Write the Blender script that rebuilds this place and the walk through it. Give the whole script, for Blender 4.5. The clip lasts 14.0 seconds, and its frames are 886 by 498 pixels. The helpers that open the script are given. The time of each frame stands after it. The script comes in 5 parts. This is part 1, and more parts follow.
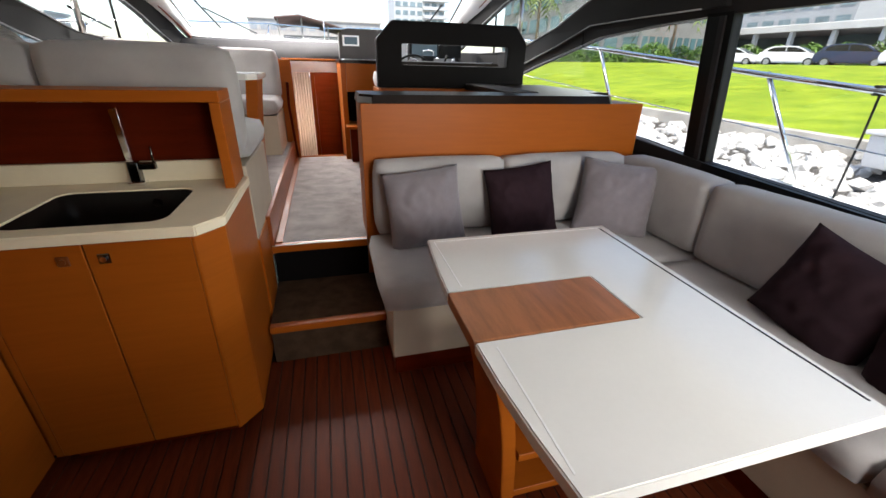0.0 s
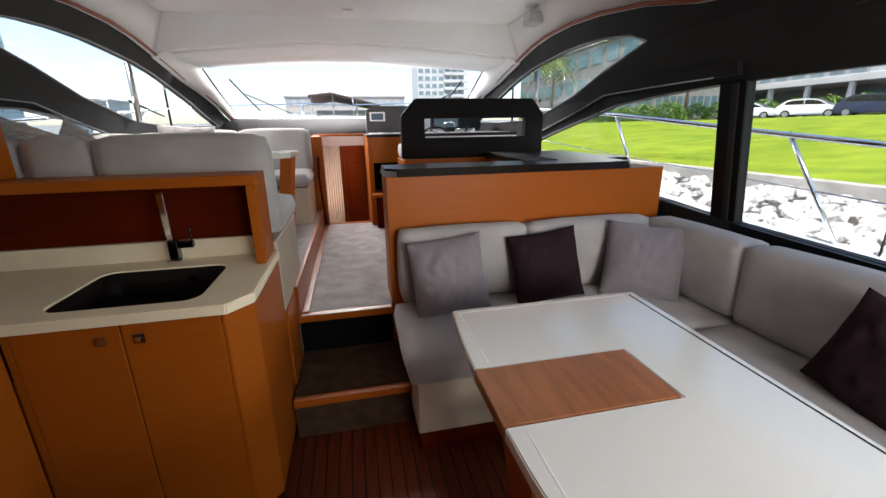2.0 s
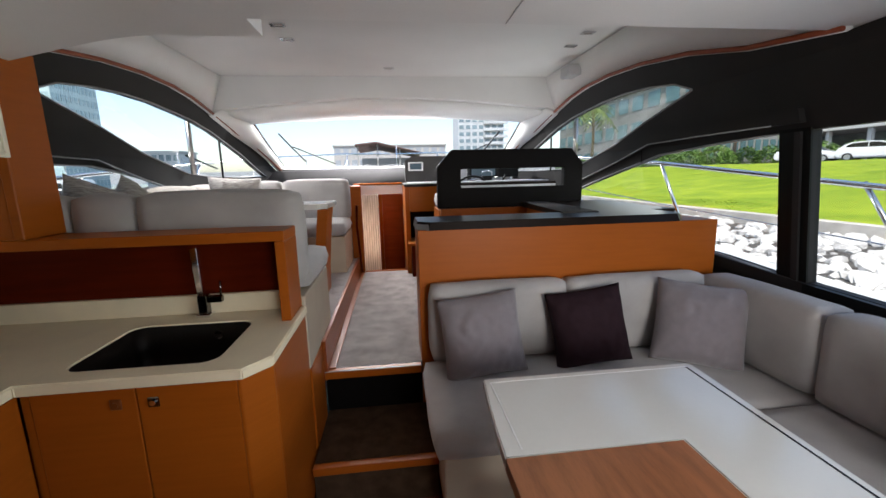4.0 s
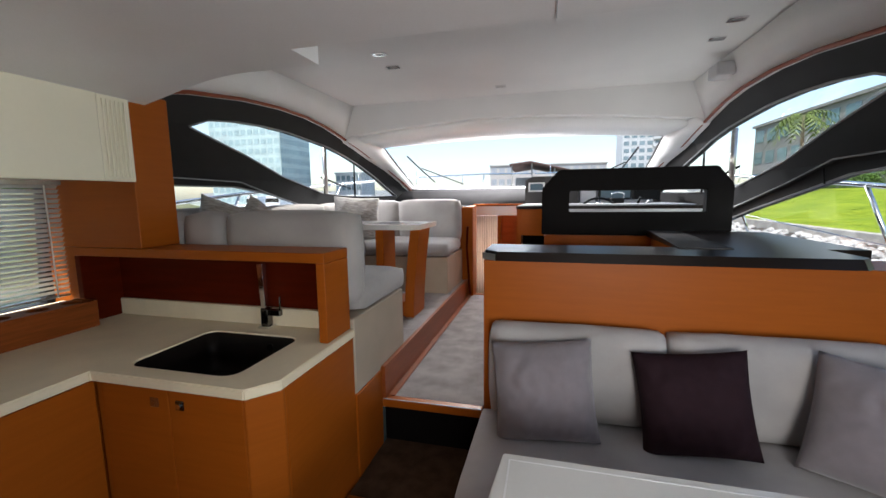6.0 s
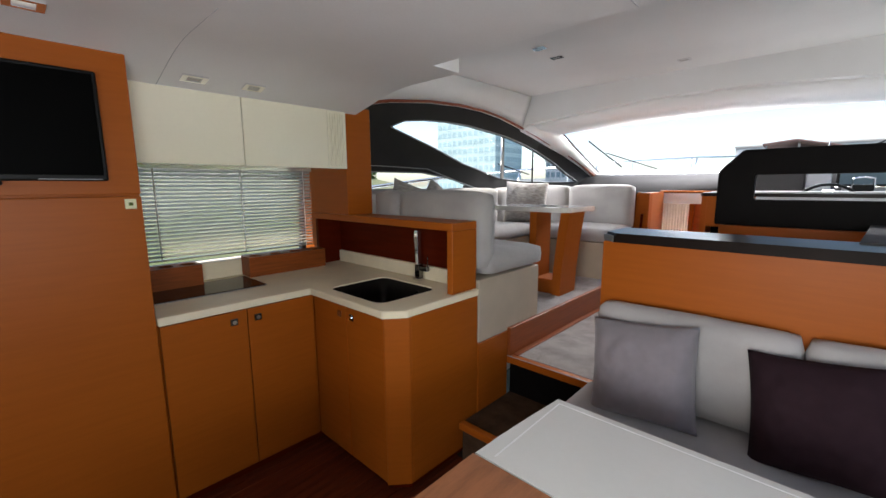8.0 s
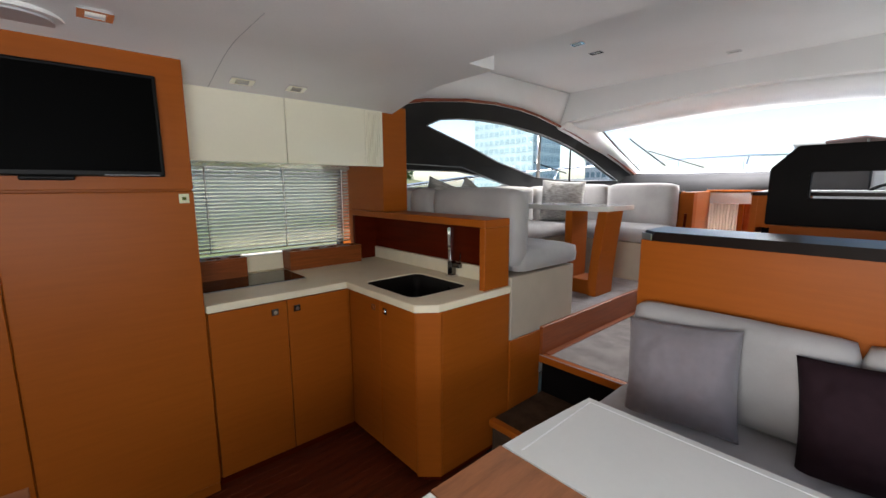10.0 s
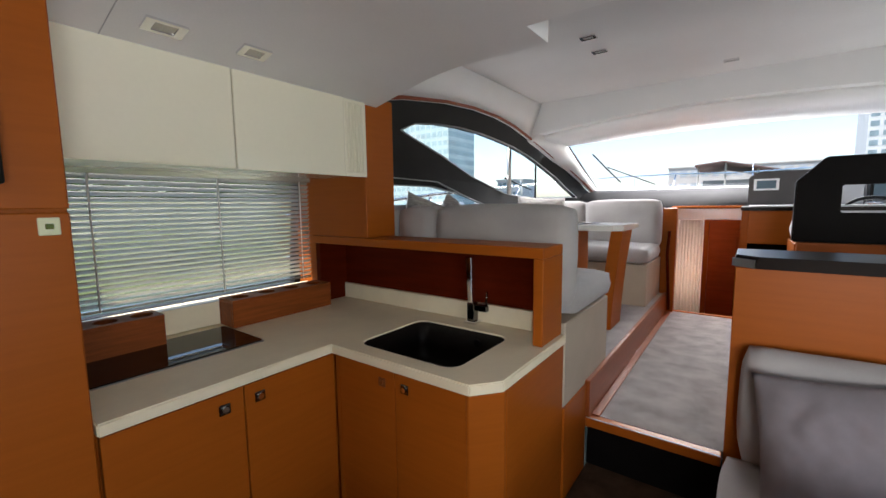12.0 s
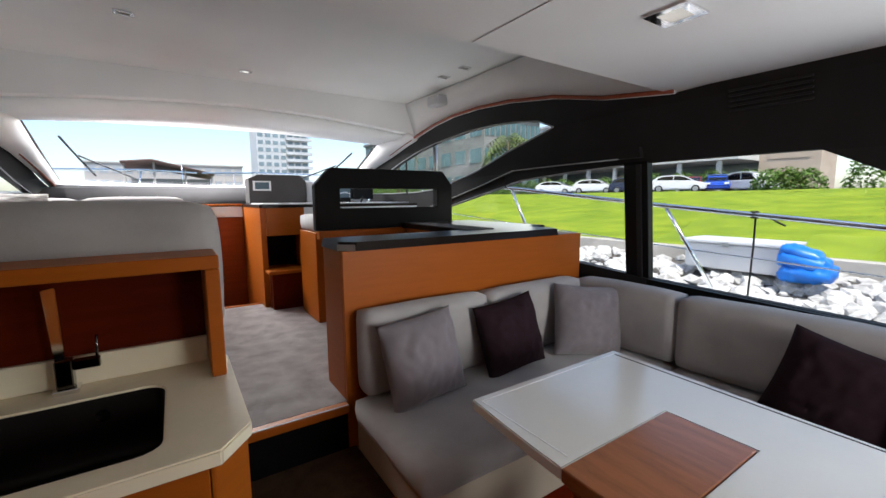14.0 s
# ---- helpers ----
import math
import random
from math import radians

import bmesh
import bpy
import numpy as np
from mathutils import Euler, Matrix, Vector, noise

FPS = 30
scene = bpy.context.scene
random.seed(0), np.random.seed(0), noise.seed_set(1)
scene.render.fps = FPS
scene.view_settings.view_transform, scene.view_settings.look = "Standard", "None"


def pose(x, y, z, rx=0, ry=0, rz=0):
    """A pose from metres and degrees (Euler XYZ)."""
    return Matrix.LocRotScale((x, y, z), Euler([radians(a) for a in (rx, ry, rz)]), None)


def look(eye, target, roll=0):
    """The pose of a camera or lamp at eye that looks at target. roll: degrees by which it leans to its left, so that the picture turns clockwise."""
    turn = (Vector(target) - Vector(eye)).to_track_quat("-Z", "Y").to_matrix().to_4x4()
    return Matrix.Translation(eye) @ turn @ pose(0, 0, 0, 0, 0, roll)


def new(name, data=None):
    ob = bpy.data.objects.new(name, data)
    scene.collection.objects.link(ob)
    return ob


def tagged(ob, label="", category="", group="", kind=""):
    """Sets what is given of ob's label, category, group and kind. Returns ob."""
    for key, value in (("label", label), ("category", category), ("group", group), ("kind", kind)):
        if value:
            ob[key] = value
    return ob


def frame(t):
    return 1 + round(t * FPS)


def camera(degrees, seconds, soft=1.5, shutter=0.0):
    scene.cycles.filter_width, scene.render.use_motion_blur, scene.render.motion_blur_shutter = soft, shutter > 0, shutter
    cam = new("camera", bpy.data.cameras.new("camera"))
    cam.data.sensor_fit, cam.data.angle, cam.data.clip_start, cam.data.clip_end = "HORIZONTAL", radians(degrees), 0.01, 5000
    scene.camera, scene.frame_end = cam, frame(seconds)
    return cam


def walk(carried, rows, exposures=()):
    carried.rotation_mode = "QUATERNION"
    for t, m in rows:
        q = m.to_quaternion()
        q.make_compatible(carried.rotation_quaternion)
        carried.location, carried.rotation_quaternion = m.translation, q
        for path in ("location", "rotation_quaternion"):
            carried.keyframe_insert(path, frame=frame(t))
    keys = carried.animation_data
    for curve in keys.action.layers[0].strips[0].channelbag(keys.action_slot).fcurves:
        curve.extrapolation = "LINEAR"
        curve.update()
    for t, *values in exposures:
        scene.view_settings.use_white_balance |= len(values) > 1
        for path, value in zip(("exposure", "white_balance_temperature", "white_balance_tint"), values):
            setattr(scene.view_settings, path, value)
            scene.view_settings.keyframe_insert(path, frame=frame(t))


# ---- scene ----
cam = camera(95.1, 14.0)
PATH = [
    (0, (-0.01, 0.022, 1.363), (0.488, 1.77, 0.527), 1.6),
    (0.5, (-0.004, 0.025, 1.366), (0.468, 1.816, 0.611), 0.9),
    (1, (-0.007, 0.027, 1.387), (0.441, 1.849, 0.694), 0.2),
    (1.5, (-0.003, 0.038, 1.399), (0.417, 1.889, 0.769), -0.6),
    (2, (-0.005, 0.04, 1.409), (0.399, 1.914, 0.839), -0.9),
    (2.5, (-0.003, 0.038, 1.418), (0.375, 1.936, 0.911), -1.2),
    (3, (-0.012, 0.047, 1.431), (0.344, 1.965, 0.988), -1.2),
    (3.2, (-0.007, 0.051, 1.438), (0.331, 1.976, 1.012), -1.3),
    (5.3, (0.226, 0.318, 1.453), (0.102, 2.294, 1.171), -0.8),
    (5.5, (0.27, 0.328, 1.46), (0.062, 2.297, 1.183), -0.8),
    (6, (0.439, 0.357, 1.46), (-0.059, 2.277, 1.203), -0.7),
    (6.5, (0.584, 0.355, 1.468), (-0.189, 2.182, 1.215), -0.4),
    (7, (0.686, 0.321, 1.464), (-0.328, 2.023, 1.188), -0.0),
    (7.5, (0.801, 0.285, 1.445), (-0.408, 1.852, 1.154), -0.0),
    (8, (0.913, 0.266, 1.432), (-0.44, 1.706, 1.123), -0.3),
    (8.5, (0.975, 0.219, 1.413), (-0.461, 1.571, 1.082), -0.4),
    (8.7, (0.993, 0.205, 1.422), (-0.469, 1.524, 1.076), -0.4),
    (10.8, (0.755, 0.287, 1.414), (-0.715, 1.616, 1.142), 0.1),
    (11, (0.676, 0.287, 1.419), (-0.768, 1.645, 1.154), 0.1),
    (11.5, (0.432, 0.324, 1.41), (-0.911, 1.788, 1.185), -0.2),
    (12, (0.174, 0.39, 1.404), (-1.013, 1.986, 1.189), -0.7),
    (12.5, (-0.058, 0.445, 1.401), (-0.996, 2.198, 1.189), -0.8),
    (13, (-0.379, 0.489, 1.42), (-0.466, 2.478, 1.227), -1.1),
    (13.5, (-0.462, 0.485, 1.424), (0.173, 2.373, 1.243), -0.6),
    (14, (-0.467, 0.41, 1.406), (0.627, 2.066, 1.159), -0.4),
]
walk(cam, [(t, look(eye, target, roll)) for t, eye, target, roll in PATH], exposures=[(0, 1.76, 6650, 10), (2.5, 1.50, 6500, 10), (5.3, 1.42, 6400, 10), (7.5, 1.56, 6350, 10), (8.5, 1.66, 6350, 10), (12, 1.58, 6350, 10), (13.3, 1.60, 6350, 10), (14, 1.34, 6350, 10)])


# ---- world and large lights ----
SUN_EL, SUN_ROT = radians(64), radians(212)
world = bpy.data.worlds.new("world")
scene.world = world
world.use_nodes = True
wn = world.node_tree
sky = wn.nodes.new("ShaderNodeTexSky")
sky.sky_type = "NISHITA"
sky.sun_disc = False
sky.sun_elevation, sky.sun_rotation = SUN_EL, SUN_ROT
sky.air_density, sky.dust_density, sky.ozone_density = 1.0, 1.3, 1.0
wn.links.new(sky.outputs[0], wn.nodes["Background"].inputs[0])
wn.nodes["Background"].inputs[1].default_value = 0.13

sun = new("sun", bpy.data.lights.new("sun", "SUN"))
sun.data.energy, sun.data.angle, sun.data.color = 3.0, radians(0.5), (1.0, 0.95, 0.86)
sun.matrix_world = look((math.sin(SUN_ROT) * 20, math.cos(SUN_ROT) * 20, 20 * math.tan(SUN_EL)), (0, 0, 0))


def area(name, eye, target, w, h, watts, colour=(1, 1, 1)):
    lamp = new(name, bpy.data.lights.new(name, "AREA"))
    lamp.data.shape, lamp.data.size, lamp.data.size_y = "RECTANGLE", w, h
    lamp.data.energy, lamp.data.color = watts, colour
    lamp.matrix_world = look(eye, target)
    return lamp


# added area lamps in place of daylight: from an assumed cockpit door behind the walk, from the side windows (sky and
# sunlit bank) and from the windscreen
# unseen fill from aft, spread kept narrow to reach sofa and divider only
area("cockpit_fill", (1.05, -1.15, 1.25), (0.95, 2.2, 0.75), 0.9, 0.9, 3.3, (1.0, 0.97, 0.93)).data.spread = radians(72)
area("aft_window_daylight", (1.86, -0.1, 1.27), (-1.0, 0.25, 2.25), 1.3, 0.45, 6.4, (0.97, 0.98, 1.0)).data.spread = radians(125)
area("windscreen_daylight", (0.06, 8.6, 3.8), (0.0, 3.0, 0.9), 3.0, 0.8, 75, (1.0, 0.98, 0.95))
# extra fill hidden above the windscreen, brightens the companionway
area("companionway_fill", (-0.5, 5.75, 2.50), (0.1, 4.75, 0.6), 1.6, 0.5, 65, (1.0, 0.98, 0.96))
area("starboard_window_daylight", (1.78, 3.35, 1.22), (-0.2, 3.35, 2.15), 1.5, 0.35, 2.2, (0.97, 1.0, 0.94)).data.spread = radians(140)
area("port_window_daylight", (-1.66, 3.95, 1.74), (0.25, 4.6, 0.95), 0.9, 0.2, 2.4, (1.0, 0.97, 0.95)).data.spread = radians(100)
# added unseen lamp in the forward cabin, brightens the companionway curtain from behind
area("curtain_backfill", (-0.28, 5.75, 0.75), (-0.28, 5.0, 0.6), 0.3, 0.9, 5.0, (1.0, 0.97, 0.94))


# ---- materials ----
def mat(name, colour, rough=0.5, metal=0.0, vary=0.12, scale=6.0, bump=0.0, bump_scale=60.0, stretch=(1, 1, 1), random_piece=0.0, colour2=None, sheen=0.0, coat=0.0, detail=6.0, spec=0.5):
    m = bpy.data.materials.new(name)
    m.use_nodes = True
    n, l = m.node_tree.nodes, m.node_tree.links
    p = n["Principled BSDF"]
    p.inputs["Roughness"].default_value, p.inputs["Metallic"].default_value = rough, metal
    p.inputs["Specular IOR Level"].default_value = 0.12 if rough >= 0.85 else spec
    if sheen:
        p.inputs["Sheen Weight"].default_value = sheen
    if coat:
        p.inputs["Coat Weight"].default_value, p.inputs["Coat Roughness"].default_value = coat, 0.12
    co = n.new("ShaderNodeTexCoord")
    mp = n.new("ShaderNodeMapping")
    mp.inputs["Scale"].default_value = stretch
    l.new(co.outputs["Object"], mp.inputs[0])
    a, b = n.new("ShaderNodeTexNoise"), n.new("ShaderNodeTexNoise")
    a.inputs["Scale"].default_value, a.inputs["Detail"].default_value = scale, detail
    b.inputs["Scale"].default_value, b.inputs["Detail"].default_value = bump_scale, 4
    l.new(mp.outputs[0], a.inputs["Vector"])
    l.new(mp.outputs[0], b.inputs["Vector"])
    mix = n.new("ShaderNodeMixRGB")
    c2 = colour2 or tuple(max(0, c * (1 - 2.2 * vary)) for c in colour)
    mix.inputs[1].default_value, mix.inputs[2].default_value = (*colour, 1), (*c2, 1)
    ramp = n.new("ShaderNodeValToRGB")
    ramp.color_ramp.elements[0].position, ramp.color_ramp.elements[1].position = 0.35, 0.68
    add = n.new("ShaderNodeMath")
    add.operation = "MULTIPLY_ADD"
    l.new(b.outputs[0], add.inputs[0])
    add.inputs[1].default_value = 0.3
    l.new(a.outputs[0], add.inputs[2])
    sub = n.new("ShaderNodeMath")
    sub.operation = "SUBTRACT"
    l.new(add.outputs[0], sub.inputs[0])
    sub.inputs[1].default_value = 0.15
    l.new(sub.outputs[0], ramp.inputs[0])
    l.new(ramp.outputs[0], mix.inputs[0])
    last = mix.outputs[0]
    if random_piece:
        info = n.new("ShaderNodeObjectInfo")
        hsv = n.new("ShaderNodeHueSaturation")
        ma = n.new("ShaderNodeMath")
        ma.operation = "MULTIPLY_ADD"
        l.new(info.outputs["Random"], ma.inputs[0])
        ma.inputs[1].default_value, ma.inputs[2].default_value = random_piece, 1 - random_piece / 2
        l.new(ma.outputs[0], hsv.inputs["Value"])
        l.new(last, hsv.inputs["Color"])
        last = hsv.outputs[0]
    l.new(last, p.inputs["Base Color"])
    if bump:
        bp = n.new("ShaderNodeBump")
        bp.inputs["Strength"].default_value, bp.inputs["Distance"].default_value = bump, 0.004
        l.new(b.outputs[0], bp.inputs["Height"])
        l.new(bp.outputs[0], p.inputs["Normal"])
    return m


def glass(name, tint, gloss=0.06):
    m = bpy.data.materials.new(name)
    m.use_nodes = True
    n, l = m.node_tree.nodes, m.node_tree.links
    n.remove(n["Principled BSDF"])
    t, g, x, f = n.new("ShaderNodeBsdfTransparent"), n.new("ShaderNodeBsdfGlossy"), n.new("ShaderNodeMixShader"), n.new("ShaderNodeLayerWeight")
    t.inputs[0].default_value = (*tint, 1)
    g.inputs["Roughness"].default_value = 0.01
    pw, ma = n.new("ShaderNodeMath"), n.new("ShaderNodeMath")
    pw.operation, ma.operation = "POWER", "MULTIPLY_ADD"
    f.inputs[0].default_value = 0.5
    l.new(f.outputs["Facing"], pw.inputs[0])
    pw.inputs[1].default_value = 5
    l.new(pw.outputs[0], ma.inputs[0])
    ma.inputs[1].default_value, ma.inputs[2].default_value = 0.5, gloss * 0.5
    l.new(ma.outputs[0], x.inputs[0])
    l.new(t.outputs[0], x.inputs[1])
    l.new(g.outputs[0], x.inputs[2])
    l.new(x.outputs[0], n["Material Output"].inputs[0])
    return m


def glow(name, colour, strength):
    m = bpy.data.materials.new(name)
    m.use_nodes = True
    p = m.node_tree.nodes["Principled BSDF"]
    p.inputs["Base Color"].default_value = (*colour, 1)
    p.inputs["Emission Color"].default_value, p.inputs["Emission Strength"].default_value = (*colour, 1), strength
    return m


WOOD = mat("satin_veneer", (0.345, 0.085, 0.007), 0.40, vary=0.04, scale=5, bump=0.012, bump_scale=70, stretch=(1, 1, 14), spec=0.16)
WOOD_H = mat("satin_veneer_across", (0.345, 0.085, 0.007), 0.40, vary=0.04, scale=5, bump=0.012, bump_scale=70, stretch=(1, 14, 14), spec=0.16)
RISERWOOD = mat("riser_veneer", (0.27, 0.068, 0.016), 0.38, vary=0.1, scale=4, bump=0.02, bump_scale=60, stretch=(14, 1, 14), spec=0.25)
# red veneer with the tap shelf's shade darkened in; dark plinths share it
REDWOOD = mat("shaded_red_veneer", (0.10, 0.010, 0.002), 0.42, vary=0.12, scale=3, bump=0.03, bump_scale=26, stretch=(1, 1, 10), spec=0.05)
ARCHWOOD = mat("arch_veneer", (0.26, 0.055, 0.02), 0.35, vary=0.05, scale=4, bump=0.02, bump_scale=60, stretch=(14, 1, 14), spec=0.4)
RACKWOOD = mat("rack_veneer", (0.29, 0.072, 0.014), 0.4, vary=0.14, scale=6, bump=0.04, bump_scale=60, stretch=(14, 1, 14), spec=0.2)
REDDOOR = mat("red_veneer", (0.38, 0.085, 0.018), 0.42, vary=0.1, scale=3, bump=0.03, bump_scale=26, stretch=(1, 1, 10), spec=0.16)
TABLEWOOD = mat("table_veneer", (0.38, 0.145, 0.058), 0.28, vary=0.15, scale=5, bump=0.03, bump_scale=40, stretch=(9, 1, 4), coat=0.3)
TEAK = mat("dark_teak", (0.13, 0.024, 0.007), 0.5, vary=0.18, scale=5, bump=0.08, bump_scale=30, stretch=(9, 1, 9), random_piece=0.35, spec=0.2)
CAULK = mat("black_caulk", (0.012, 0.010, 0.010), 0.7)
SOLID = mat("cream_solid_surface", (0.84, 0.74, 0.54), 0.38, vary=0.03, scale=9, bump=0.01, spec=0.2)
TABLEWHITE = mat("white_lacquer", (0.76, 0.755, 0.715), 0.16, vary=0.02, scale=3, coat=0.4)
CREAM = mat("cream_lacquer", (0.90, 0.85, 0.68), 0.14, vary=0.02, scale=2, coat=0.5)
HEADLINER = mat("headliner", (0.87, 0.865, 0.86), 0.6, vary=0.04, scale=1.2, bump=0.02, bump_scale=180)
GELCOAT = mat("white_gelcoat", (0.84, 0.84, 0.83), 0.3, vary=0.03, scale=2)
FABRIC = mat("grey_upholstery", (0.40, 0.38, 0.37), 0.85, vary=0.10, scale=4, bump=0.25, bump_scale=420, sheen=0.25)
PILLOWGREY = mat("grey_linen", (0.205, 0.182, 0.195), 0.9, vary=0.04, scale=30, bump=0.35, bump_scale=500, sheen=0.3)
PILLOWDARK = mat("plum_linen", (0.024, 0.012, 0.016), 0.9, vary=0.08, scale=30, bump=0.35, bump_scale=500)
PILLOWSTRIPE = mat("woven_cushion", (0.52, 0.49, 0.46), 0.9, vary=0.22, scale=26, bump=0.4, bump_scale=160, stretch=(1, 1, 5))
BASECLOTH = mat("cream_vinyl", (0.47, 0.395, 0.30), 0.6, vary=0.05, scale=5, bump=0.12, bump_scale=240)
CARPET = mat("grey_pile_carpet", (0.30, 0.265, 0.258), 1.0, vary=0.20, scale=9, bump=0.7, bump_scale=330, sheen=0.3)
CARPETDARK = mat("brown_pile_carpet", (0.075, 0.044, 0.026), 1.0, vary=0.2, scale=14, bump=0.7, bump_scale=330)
CHARCOAL = mat("charcoal_lining", (0.019, 0.018, 0.018), 0.6, vary=0.12, scale=4, bump=0.12, bump_scale=220, spec=0.25)
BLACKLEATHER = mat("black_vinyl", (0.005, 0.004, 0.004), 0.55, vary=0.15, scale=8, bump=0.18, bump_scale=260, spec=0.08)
DARKTOP = mat("dark_bronze_trim", (0.012, 0.007, 0.005), 0.30, vary=0.1, scale=8, bump=0.02, bump_scale=200, spec=0.13)
DULLMETAL = mat("dull_grey_metal", (0.30, 0.30, 0.31), 0.5, vary=0.05, scale=10)
DASHGREY = mat("grey_dash_vinyl", (0.085, 0.08, 0.078), 0.7, vary=0.06, scale=4, bump=0.1, bump_scale=240, spec=0.08)
DASHDARK = mat("dark_dash_vinyl", (0.026, 0.025, 0.026), 0.75, vary=0.08, scale=4, bump=0.1, bump_scale=240, spec=0.06)
STEEL = mat("brushed_steel", (0.50, 0.48, 0.46), 0.28, 1.0, vary=0.05, scale=30, stretch=(1, 12, 1))
DARKSTEEL = mat("near_black_sink", (0.010, 0.008, 0.007), 0.32, 0.0, vary=0.08, scale=20, spec=0.12)
CHROME = mat("chrome", (0.82, 0.82, 0.83), 0.08, 1.0, vary=0.01)
RAILSTEEL = mat("polished_rail", (0.80, 0.81, 0.82), 0.16, 1.0, vary=0.03)
# chrome darkened for the dark room the tap reflects; the dark latches share it
SHADEDCHROME = mat("shaded_chrome", (0.16, 0.155, 0.15), 0.12, 1.0, vary=0.02)
LATCHBROWN = mat("bronze_latch", (0.20, 0.055, 0.012), 0.4, vary=0.1, scale=20, spec=0.3)
BLACKGLASS = mat("black_glass", (0.004, 0.004, 0.005), 0.04, vary=0.0, spec=0.35)
BLACKPLASTIC = mat("black_plastic", (0.005, 0.005, 0.005), 0.45, vary=0.05, spec=0.15)
SCREENBLACK = mat("matt_black_screen", (0.0015, 0.0015, 0.0015), 0.45, vary=0.0, spec=0.02)
RUBBER = mat("black_rubber", (0.015, 0.015, 0.015), 0.6)
BLIND = mat("aluminium_slat", (0.58, 0.56, 0.51), 0.26, 0.65, vary=0.03)
bn, bl = BLIND.node_tree.nodes, BLIND.node_tree.links
bmix, btr = bn.new("ShaderNodeMixShader"), bn.new("ShaderNodeBsdfTranslucent")
btr.inputs[0].default_value, bmix.inputs[0].default_value = (0.78, 0.77, 0.70, 1), 0.09
bl.new(bn["Principled BSDF"].outputs[0], bmix.inputs[1])
bl.new(btr.outputs[0], bmix.inputs[2])
bl.new(bmix.outputs[0], bn["Material Output"].inputs[0])
CORD = mat("white_cord", (0.75, 0.73, 0.70), 0.8)
CURTAIN = mat("pale_curtain", (0.78, 0.64, 0.54), 0.85, vary=0.08, scale=8, bump=0.2, bump_scale=200, stretch=(14, 14, 1))
cn, cl = CURTAIN.node_tree.nodes, CURTAIN.node_tree.links
cmix, ctr = cn.new("ShaderNodeMixShader"), cn.new("ShaderNodeBsdfTranslucent")
ctr.inputs[0].default_value, cmix.inputs[0].default_value = (0.80, 0.70, 0.62, 1), 0.45
cl.new(cn["Principled BSDF"].outputs[0], cmix.inputs[1])
cl.new(ctr.outputs[0], cmix.inputs[2])
cl.new(cmix.outputs[0], cn["Material Output"].inputs[0])
LATCH = mat("pale_latch", (0.72, 0.74, 0.50), 0.3, vary=0.04)
LAMPGLOW = glow("lamp_lens", (0.8, 0.77, 0.7), 0.12)
SCREEN = glow("display_screen", (0.05, 0.08, 0.1), 0.15)
GLASS = glass("clear_pane", (0.92, 0.925, 0.915))
WSGLASS = glass("windscreen_pane", (0.80, 0.825, 0.86))
GRASS = mat("lawn_grass", (0.215, 0.275, 0.018), 0.9, vary=0.20, scale=0.9, bump=0.5, bump_scale=22, colour2=(0.115, 0.18, 0.012), detail=8)
DRYBANK = mat("dry_bank_grass", (0.17, 0.17, 0.105), 0.9, vary=0.3, scale=0.25, bump=0.5, bump_scale=18, colour2=(0.10, 0.125, 0.05), detail=5)
ASPHALT = mat("asphalt", (0.09, 0.09, 0.09), 0.9, vary=0.15, scale=2, bump=0.3)
CONCRETE = mat("pale_concrete", (0.44, 0.41, 0.37), 0.85, vary=0.14, scale=2.5, bump=0.3, bump_scale=30)
ROCK = mat("white_boulder", (0.64, 0.625, 0.605), 0.9, vary=0.22, scale=4, bump=0.6, bump_scale=18, random_piece=0.35)
# ground under the boulders, shade of the gaps put into its dark colour
ROCKGAP = mat("shaded_gap_ground", (0.09, 0.085, 0.08), 0.9, vary=0.2, scale=3, bump=0.5, bump_scale=18)
LEAF = mat("shrub_leaf", (0.11, 0.22, 0.018), 0.6, vary=0.3, scale=3)
PALMLEAF = mat("palm_leaf", (0.12, 0.17, 0.022), 0.55, vary=0.3, scale=2)
BARK = mat("palm_bark", (0.20, 0.155, 0.11), 0.9, vary=0.2, scale=6, bump=0.6, bump_scale=20, stretch=(1, 1, 4))
WATER = mat("harbour_water", (0.05, 0.085, 0.09), 0.12, vary=0.1, scale=0.4, bump=0.5, bump_scale=1.6)
FACADE = mat("white_render", (0.62, 0.61, 0.59), 0.85, vary=0.06, scale=0.3)
FACADEGREY = mat("grey_facade", (0.40, 0.41, 0.42), 0.8, vary=0.07, scale=0.3)
BEIGE = mat("beige_render", (0.52, 0.42, 0.33), 0.85, vary=0.06, scale=0.4)
# beige lightened so that distance haze sits in the colour
HAZEBEIGE = mat("hazed_beige_render", (0.56, 0.50, 0.45), 0.85, vary=0.05, scale=0.3)
BUILDGLASS = mat("tinted_window", (0.26, 0.33, 0.35), 0.15, vary=0.15, scale=0.5)
# far tower's wall, paled to give distance haze
HAZETEAL = mat("hazed_green_wall", (0.52, 0.64, 0.63), 0.3, vary=0.1, scale=0.3)
CONCRETEDARK = mat("grey_concrete", (0.24, 0.235, 0.22), 0.85, vary=0.1, scale=0.5)
TEALDARK = mat("teal_window", (0.09, 0.17, 0.175), 0.15, vary=0.15, scale=0.5)
# far tower's windows, paled in the same way for haze
HAZEPANE = mat("hazed_green_window", (0.40, 0.53, 0.54), 0.25, vary=0.1, scale=0.3)
ROOFBROWN = mat("brown_canopy", (0.16, 0.09, 0.075), 0.8, vary=0.1, scale=1)
BLUEPLASTIC = mat("blue_plastic", (0.005, 0.16, 0.62), 0.35, vary=0.1, scale=5)
